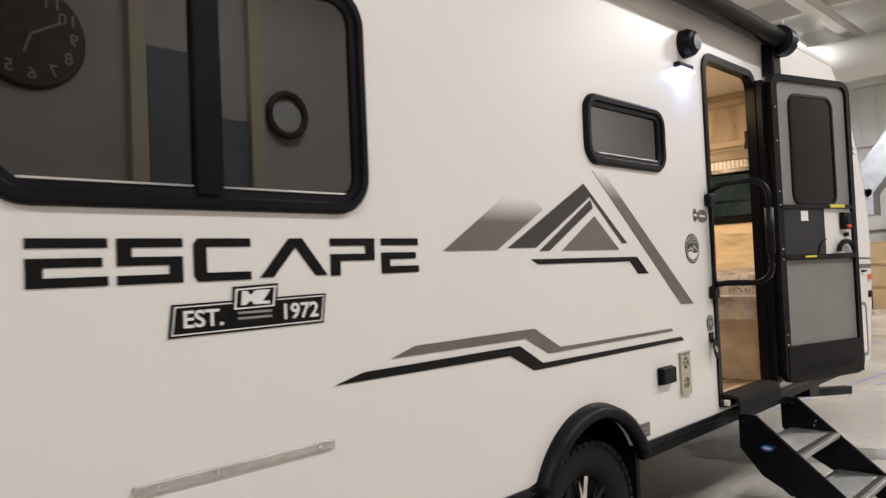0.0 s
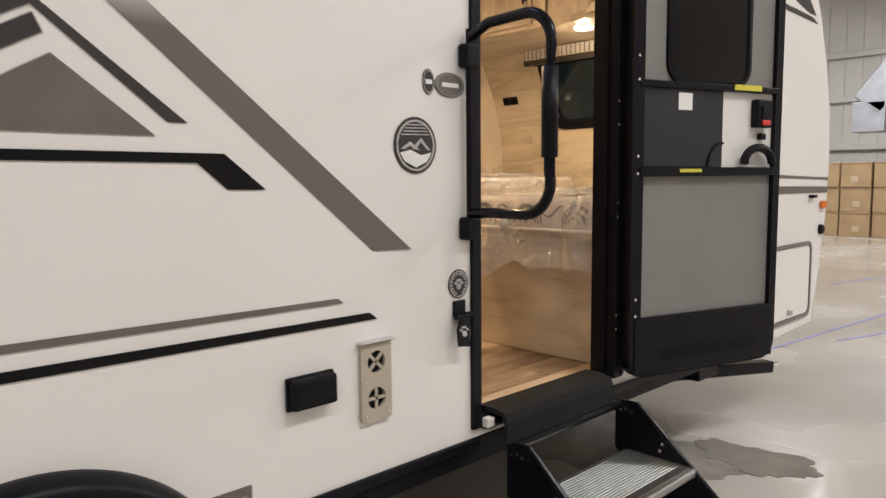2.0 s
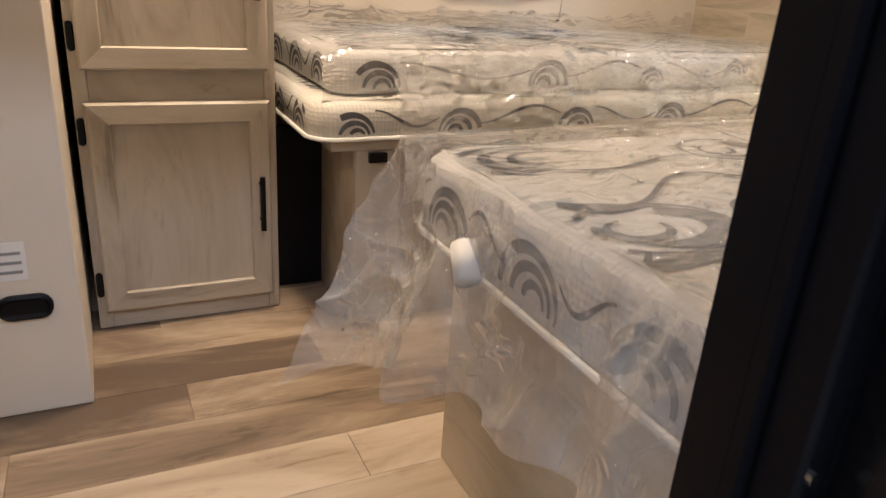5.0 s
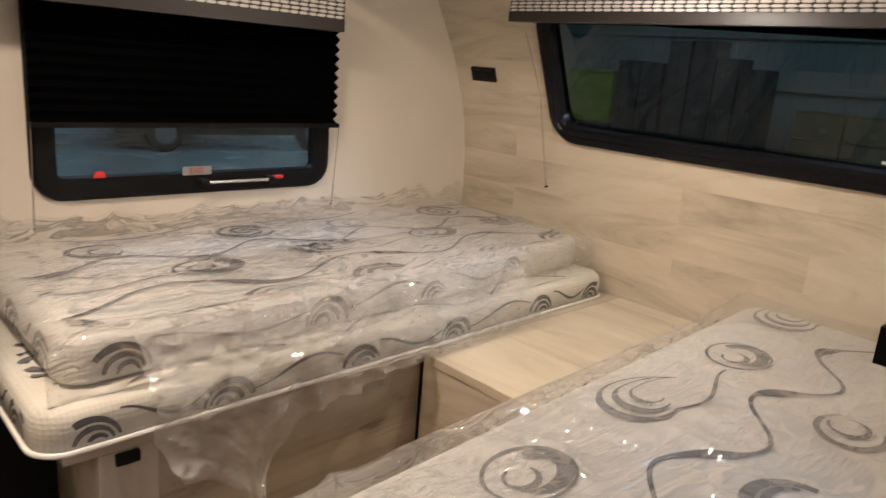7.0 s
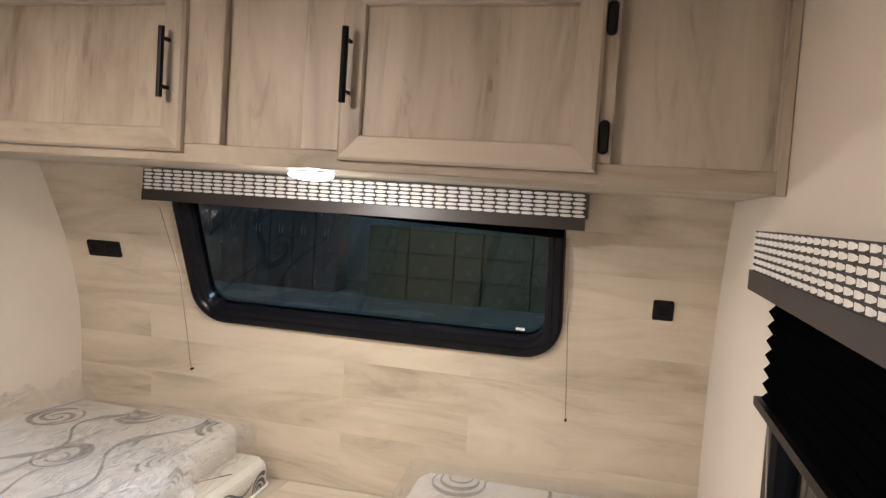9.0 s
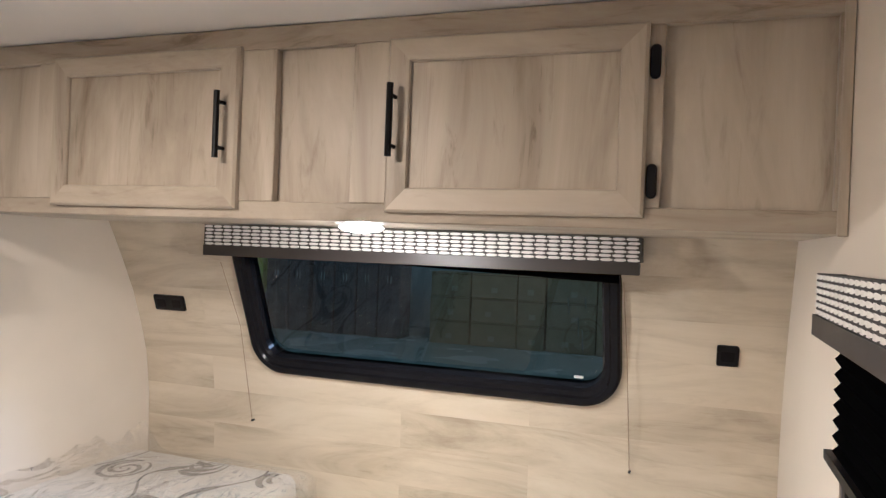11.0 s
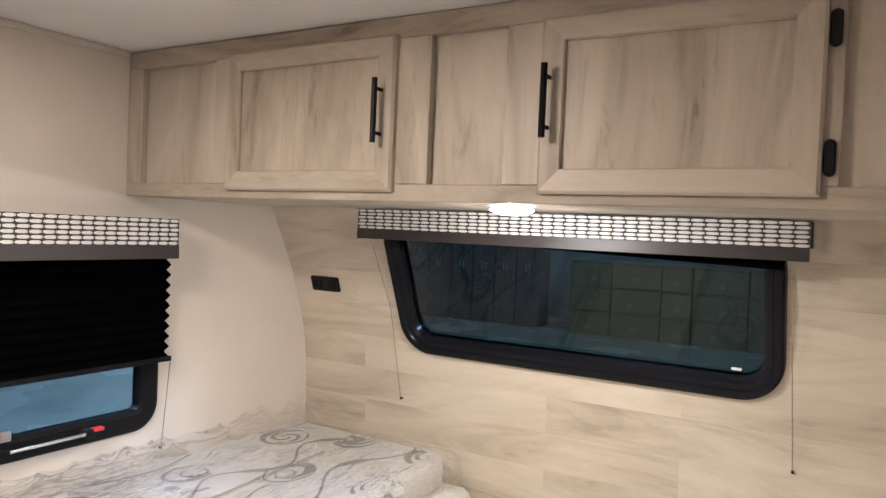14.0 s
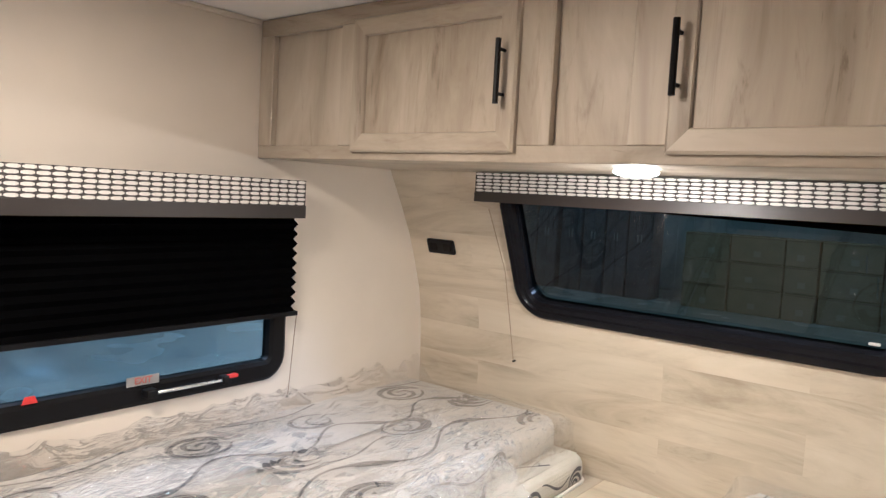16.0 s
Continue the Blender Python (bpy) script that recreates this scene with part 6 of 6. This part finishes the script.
def rosette(b, u, v, R, place, h):
    """Round scroll: rim with two arms that wind inwards."""
    ribbon(b, arc(u, v, R, R * 0.82, 0, 340, 40), swell(40, R * 0.09, R * 0.26, 0.3), place, h)
    for a in (20, 200):
        pts = [(u + R * 0.82 * (1 - 0.85 * k / 29) * math.cos(radians(a + 300 * k / 29)), v + R * 0.68 * (1 - 0.85 * k / 29) * math.sin(radians(a + 300 * k / 29))) for k in range(30)]
        ribbon(b, pts, swell(30, R * 0.06, R * 0.2, 0.4), place, h + 0.0001)


def eye_scroll(b, u, v, R, place, h):
    """Oval scroll with one heavy crescent and a hook inside."""
    ribbon(b, arc(u, v, R * 1.15, R * 0.78, -10, 345, 44), swell(44, R * 0.05, R * 0.10, 0.5), place, h)
    ribbon(b, arc(u + R * 0.08, v - R * 0.02, R * 0.84, R * 0.52, -150, 70, 30), swell(30, R * 0.04, R * 0.5, 0.62), place, h + 0.0001)
    ribbon(b, arc(u - R * 0.28, v, R * 0.42, R * 0.30, 100, 380, 26), swell(26, R * 0.05, R * 0.16, 0.6), place, h + 0.0002)


def crest(b, u, v, R, place, h):
    """Wave crest: three nested crescents that run out to one tip."""
    tip = Vector((u + R * 1.75, v + R * 0.02))
    for q, (r, w) in enumerate(((1.0, 0.27), (0.72, 0.25), (0.44, 0.12))):
        cu = u + q * R * 0.20
        a = arc(cu, v, R * r, R * r * 0.74, 290, 90, 28)
        p0, p1 = Vector(a[-1]), Vector((cu + R * 0.95, v + R * r * 0.74))
        tail = [p0 * (1 - f) ** 2 + p1 * 2 * f * (1 - f) + tip * f * f for f in [k / 12 for k in range(1, 13)]]
        pts = a + [tuple(p) for p in tail]
        ribbon(b, pts, [R * (0.03 + w * math.exp(-((k / 39 - 0.36) / 0.2) ** 2)) for k in range(40)], place, h + q * 0.0001)
    pts = [(u + R * (0.3 + 3.0 * k / 19), v - R * 0.70 - R * 0.22 * math.sin(k / 19 * 5)) for k in range(20)]
    ribbon(b, pts, swell(20, R * 0.05, R * 0.1), place, h)


def vine(b, u0, u1, v, amp, period, phase, place, h, w=0.016):
    n_ = max(12, int((u1 - u0) / 0.02))
    pts = [(u0 + (u1 - u0) * k / n_, v + amp * math.sin(2 * math.pi * ((u0 + (u1 - u0) * k / n_) / period + phase))) for k in range(n_ + 1)]
    ribbon(b, pts, [w * (0.6 + 1.6 * max(0, math.sin(2.2 * math.pi * (k / n_ * (u1 - u0)) / period + 4 * phase)) ** 5) for k in range(n_ + 1)], place, h)


def scrolls(b, x0, x1, y0, place, flip=1, shift=0.0):
    """Scroll print of the cover, repeating every 0.87 m along the bed. y0: the row of oval scrolls."""
    P = 0.872
    h = 0.0
    for k in range(-1, 3):
        o = 4.60 + shift + P * k
        h += 0.0004
        eye_scroll(b, o, y0, 0.088, place, h)
        crest(b, o + 0.42, y0 + 0.03, 0.10, place, h)
        rosette(b, o + 0.275, y0 + 0.335 * flip, 0.092, place, h)
        ribbon(b, arc(o - 0.20, y0 + 0.30 * flip, 0.085, 0.06, 40, 300, 26), swell(26, 0.006, 0.022, 0.7), place, h)
        ribbon(b, arc(o - 0.185, y0 + 0.29 * flip, 0.045, 0.035, 90, 380, 22), swell(22, 0.004, 0.014, 0.5), place, h + 0.0001)
        crest(b, o + 0.05, y0 - 0.30 * flip, 0.085, place, h)
        rosette(b, o - 0.47, y0 - 0.30 * flip, 0.095, place, h)
    vine(b, x0, x1, y0 + 0.17 * flip, 0.055, 0.436, 0.1, place, 0.002)
    if flip > 0:
        vine(b, x0, x1, y0 - 0.15, 0.06, 0.58, 0.6, place, 0.0022, 0.017)
    else:
        eye_scroll(b, 4.20, 0.345, 0.105, place, 0.0026)
        crest(b, 4.62, 0.16, 0.085, place, 0.0027)
    vine(b, x0, x1, y0 + 0.44 * flip, 0.04, 0.7, 0.3, place, 0.0024, 0.015)


def side_scrolls(b, spots, place):
    """Cut-off scrolls along the border: nested arches joined by thin vines."""
    for k, (u, v, r) in enumerate(spots):
        for q, (f, w) in enumerate(((1.0, 0.30), (0.66, 0.24), (0.34, 0.2))):
            lean = 0.12 * (-1) ** k
            ribbon(b, arc(u + lean * r * q, v, r * f, r * f * 0.95, -5, 190, 26), swell(26, r * 0.08, r * w, 0.45 + lean), place, 0.0003 * q)
    for k in range(len(spots) - 1):
        (ua, va, ra), (ub, vb, rb) = spots[k], spots[k + 1]
        pts = [(ua + ra + (ub - rb - ua - ra) * f, va + 0.045 + 0.022 * math.cos(math.pi * f * 1.5) * (-1) ** k) for f in [i / 14 for i in range(15)]]
        ribbon(b, pts, swell(15, 0.004, 0.010), place, 0.0002)


def mattress(label, x0, x1, y0, y1, z0, z1, skew, seed, row, side_spots, flip=1, piping=False, front_print=True, skew_hi=0.0, cover=None):
    """Thin foam mattress with rounded corners and a scroll print on its cover."""
    def at(u, v, h):
        sag = 0.004 * noise.noise(Vector((u * 3.1 + seed, v * 3.7, h * 5)))
        return Vector((u, v + (u - x0) * (skew * (1.0 if v < (y0 + y1) / 2 else 0.0) + skew_hi * max(0.0, (v - y0) / (y1 - y0))), h + sag * (1 if h > z0 + 0.03 else 0)))

    t = thing("mattress", ((x0 + x1) / 2, (y0 + y1) / 2, z0), label, "mattress", "wrapped mattresses")
    b = BM()
    hz = z1 - z0
    loft(b, x0, x1, y0, y1, 0.07, [(0.012, z0), (0.0, z0 + 0.012), (0.0, z0 + hz * 0.5), (0.003, z1 - 0.026), (0.009, z1 - 0.013), (0.019, z1 - 0.005), (0.036, z1)], at, cap0=True, cap1=False, n=6)
    # quilted top as a grid
    nx, ny = 60, 24
    gx = [[b.verts.new(at(x0 + 0.035 + (x1 - x0 - 0.070) * i / nx, y0 + 0.035 + (y1 - y0 - 0.070) * j / ny, z1 + 0.0005 + 0.003 * noise.noise(Vector((i * 0.35 + seed, j * 0.35, 0.3))))) for j in range(ny + 1)] for i in range(nx + 1)]
    for i in range(nx):
        for j in range(ny):
            b.faces.new((gx[i][j], gx[i + 1][j], gx[i + 1][j + 1], gx[i][j + 1]))
    part("cover", b, cover or M_FABRIC, t, "cream quilted cover" if cover else "white quilted cover", smooth=True)
    b = BM()

    def top(p, h):
        if not (x0 + 0.037 < p.x < x1 - 0.037 and y0 + 0.037 < p.y < y1 - 0.037):
            return None
        return at(p.x, p.y, z1 + 0.0036 + h * 0.12)
    scrolls(b, x0 + 0.04, x1 - 0.04, row, top, flip, 0.04 if flip < 0 else 0.0)

    def front(p, h):
        if not (x0 + 0.06 < p.x < x1 - 0.06 and z0 + 0.014 < p.y < z1 - 0.012):
            return None
        v = at(p.x, y0, p.y)
        v.y -= 0.0012 + h * 0.5
        v.z = p.y
        return v

    def end(p, h):
        if not (y0 + 0.06 < p.x < y1 - 0.06 and z0 + 0.014 < p.y < z1 - 0.012):
            return None
        v = at(x0, p.x, p.y)
        return Vector((v.x - 0.0012 - h, v.y, p.y))

    def back(p, h):
        if not (x0 + 0.06 < p.x < x1 - 0.06 and z0 + 0.014 < p.y < z1 - 0.012):
            return None
        v = at(p.x, y1, p.y)
        return Vector((v.x, v.y + 0.0012 + h, p.y))
    zm = (z0 + z1) / 2
    side_scrolls(b, side_spots, front if front_print else back)
    side_scrolls(b, [(y0 + 0.12 + 0.24 * k, zm - 0.035, 0.068) for k in range(4)], end)
    part("scroll_print", b, M_PRINT, t, "grey scroll print", kind="stuff")
    if piping:
        for zz in ((z0 + 0.004), ):
            b = BM()
            o = rrect(x0 - 0.002, x1 + 0.002, y0 - 0.002, y1 + 0.002, 0.07, 6)
            rod(b, [at(u, v, zz) for u, v in o] + [at(*o[0], zz)], 0.006, 8, cap=False)
            part("piping", b, M_PIPING, t, "white piping")
    return t


mattress("thin white scroll-print mattress under another on the far bed", 4.05, 6.02, 1.392, FAR - 0.02, BED_Z, 1.176, 0.03, 3, 1.62, [(4.15, 1.088, 0.06), (4.455, 1.09, 0.062), (4.84, 1.082, 0.062), (5.20, 1.09, 0.061), (5.615, 1.088, 0.06), (5.92, 1.09, 0.056)], piping=True, cover=M_FABRIC_CREAM)
mattress("white scroll-print mattress wrapped in clear film on the far bed", 4.12, 5.98, 1.468, FAR - 0.018, 1.180, 1.292, 0.045, 11, 1.79, [(4.24, 1.195, 0.066), (4.78, 1.20, 0.066), (5.18, 1.195, 0.05), (5.55, 1.225, 0.045)])


mattress("white scroll-print mattress wrapped in clear film on the near bed", 4.062, 6.02, WALL_T + 0.022, 0.805, BED_Z, 1.215, 0.0, 23, 0.645, [(4.3 + 0.36 * k, 1.12, 0.085) for k in range(5)], flip=-1, piping=True, front_print=False, skew_hi=0.055)


# ---------------------------------------------------------------- wrapping film
def sheet(name, rows, cols, fn, mat, t=None, crumple=0.0):
    """A film as a grid; crumple: the depth in metres of sharp random facets, for film that is creased all over."""
    b = BM()
    rng = random.Random(17)

    def jolt():
        return Vector([rng.uniform(-crumple, crumple) for _ in range(3)])
    g = [[b.verts.new(fn(i / cols, j / rows) + (jolt() if crumple else Vector())) for j in range(rows + 1)] for i in range(cols + 1)]
    for i in range(cols):
        for j in range(rows):
            b.faces.new((g[i][j], g[i + 1][j], g[i + 1][j + 1], g[i][j + 1]))
    if crumple:
        bmesh.ops.triangulate(b, faces=b.faces)
    return part(name, b, mat, t, smooth=not crumple)


def crease(x, y, s, k=1.0):
    """Crumple height: sharp ridges in two directions over a soft swell."""
    w = noise.noise(Vector((x * 3 + s, y * 3, s)))
    a = 1 - abs(noise.noise(Vector((x * 11 * k + s + w, y * 6 * k, s * 1.7))))
    c = 1 - abs(noise.noise(Vector((x * 9 * k - y * 14 * k, x * 10 * k + y * 8 * k + s, s))))
    return 0.55 * a ** 5 + 0.45 * c ** 6 + 0.25 * w - 0.3


def far_film(u, v):
    x = 4.085 + 1.945 * u
    yf = 1.455 + 0.045 * (x - 4.12)
    L = FAR - 0.004 - yf
    s = v * (L + 0.13)
    k = crease(x, s, 2.0, 0.5)
    edge = min(1, min(u, 1 - u) * 22)
    if s < L:
        y = FAR - 0.004 - s
        z = 1.304 + 0.022 * max(k, -0.3) * min(1, s / 0.1)
        z += 0.055 * max(0, 1 - s / 0.08) * (0.8 + 0.9 * k)
        z += 0.05 * max(0, 1 - s / 0.12) * max(0, 1 - (1 - u) / 0.06)
    else:
        y = yf - 0.018 - 0.034 * k
        z = 1.300 - (s - L) + 0.01 * k
    z -= (1 - edge) * (0.03 + 0.008 * k)
    return Vector((x, y, z))


t = thing("wrapping_film", (5.05, 1.85, 1.19), "crumpled clear plastic film over the far mattress", "plastic wrap")
sheet("film", 80, 190, far_film, M_FILM, t)


def hang_film(u, v):
    """Loose film: slants from the upper mattress over the lower one's edge, then hangs, gathered to one tip."""
    x = 4.26 + 1.24 * u
    drop = 0.25 * math.exp(-((x - 4.47) / 0.10) ** 2) + 0.09 * (1 - u) ** 2
    top, slant = 1.285, 0.17
    s = v * (slant + 0.10 + drop - 0.04 * u)
    k = crease(x * 1.3, s * 1.2, 5.0, 0.7)
    yu, yl = 1.452 + 0.045 * (x - 4.12), 1.360 + 0.03 * (x - 4.05)
    f = min(1.0, s / slant)
    y = yu + (yl - yu) * f ** 1.2 - 0.010
    z = top - (top - 1.172) * f - max(0.0, s - slant)
    gather = max(0.0, s - slant - 0.09) / 0.3
    pinch = math.exp(-((x - 4.47) / 0.2) ** 2)
    puff = 0.045 * (0.35 + k) * min(1.0, s / 0.05)
    return Vector((x + (4.47 - x) * min(0.85, gather * 1.6 * pinch) + 0.012 * k, y - puff - gather * 0.05, z + 0.4 * puff * (1 if s < slant else 0.1)))


t = thing("wrapping_film", (4.7, 1.37, 0.9), "clear plastic film hanging down from the far bed", "plastic wrap")
sheet("film", 25, 68, hang_film, M_FILM_HANG, t, 0.0048)


def near_film(u, v):
    x = 4.055 + 1.955 * u
    yb = 0.812 + 0.055 * (x - 4.06)
    L = yb - (WALL_T + 0.012)
    s = v * (L + 0.12)
    k = crease(x, s, 8.0, 0.5)
    if s < L:
        y = WALL_T + 0.012 + s
        z = 1.230 + 0.024 * max(k, -0.3) * min(1, (1 - u) * 15, max(0.15, (L - s) / 0.1))
        z += 0.010 * max(0, 1 - (L - s) / 0.06)
    else:
        y = yb + 0.014 + 0.024 * k
        z = 1.226 - (s - L)
    return Vector((x, y, z + 0.018 * max(0, 1 - (1 - u) * 18) * (0.8 + 0.1 * k)))


t = thing("wrapping_film", (5.0, 0.45, 1.09), "crumpled clear plastic film over the near mattress", "plastic wrap")
sheet("film", 76, 190, near_film, M_FILM, t)


def foot_film(u, v):
    y = WALL_T + 0.02 + 0.80 * u
    length = 0.31 + 0.24 * u ** 5 + 0.11 * noise.noise(Vector((y * 6, 0.4, 1)))
    s = v * length
    k = crease(y * 0.6, s * 0.6, 13.0)
    fold = math.sin(y * 15 + 2.5 * noise.noise(Vector((y * 5, 2, 0)))) * 0.045 * min(1, s / 0.2)
    flare = 0.12 * (s / 0.4) ** 1.2 * (0.35 + 0.55 * u)
    return Vector((4.047 - flare - fold - 0.035 * k, y + 0.05 * u * s, 1.222 - s * (1 - 0.12 * u) + 0.008 * k))


t = thing("wrapping_film", (4.0, 0.45, 0.75), "clear plastic film draped over the foot of the near bed", "plastic wrap")
sheet("film", 60, 96, foot_film, M_FILM_FOOT, t)
t = thing("care_tag", (4.03, 0.52, 1.08), "rolled white care tag hanging at the mattress edge", "tag")
b = BM()
rod(b, [(4.035, 0.545, 1.135), (4.022, 0.50, 1.10)], 0.020, 14)
part("tag_roll", b, M_PAPER, t, smooth=True)
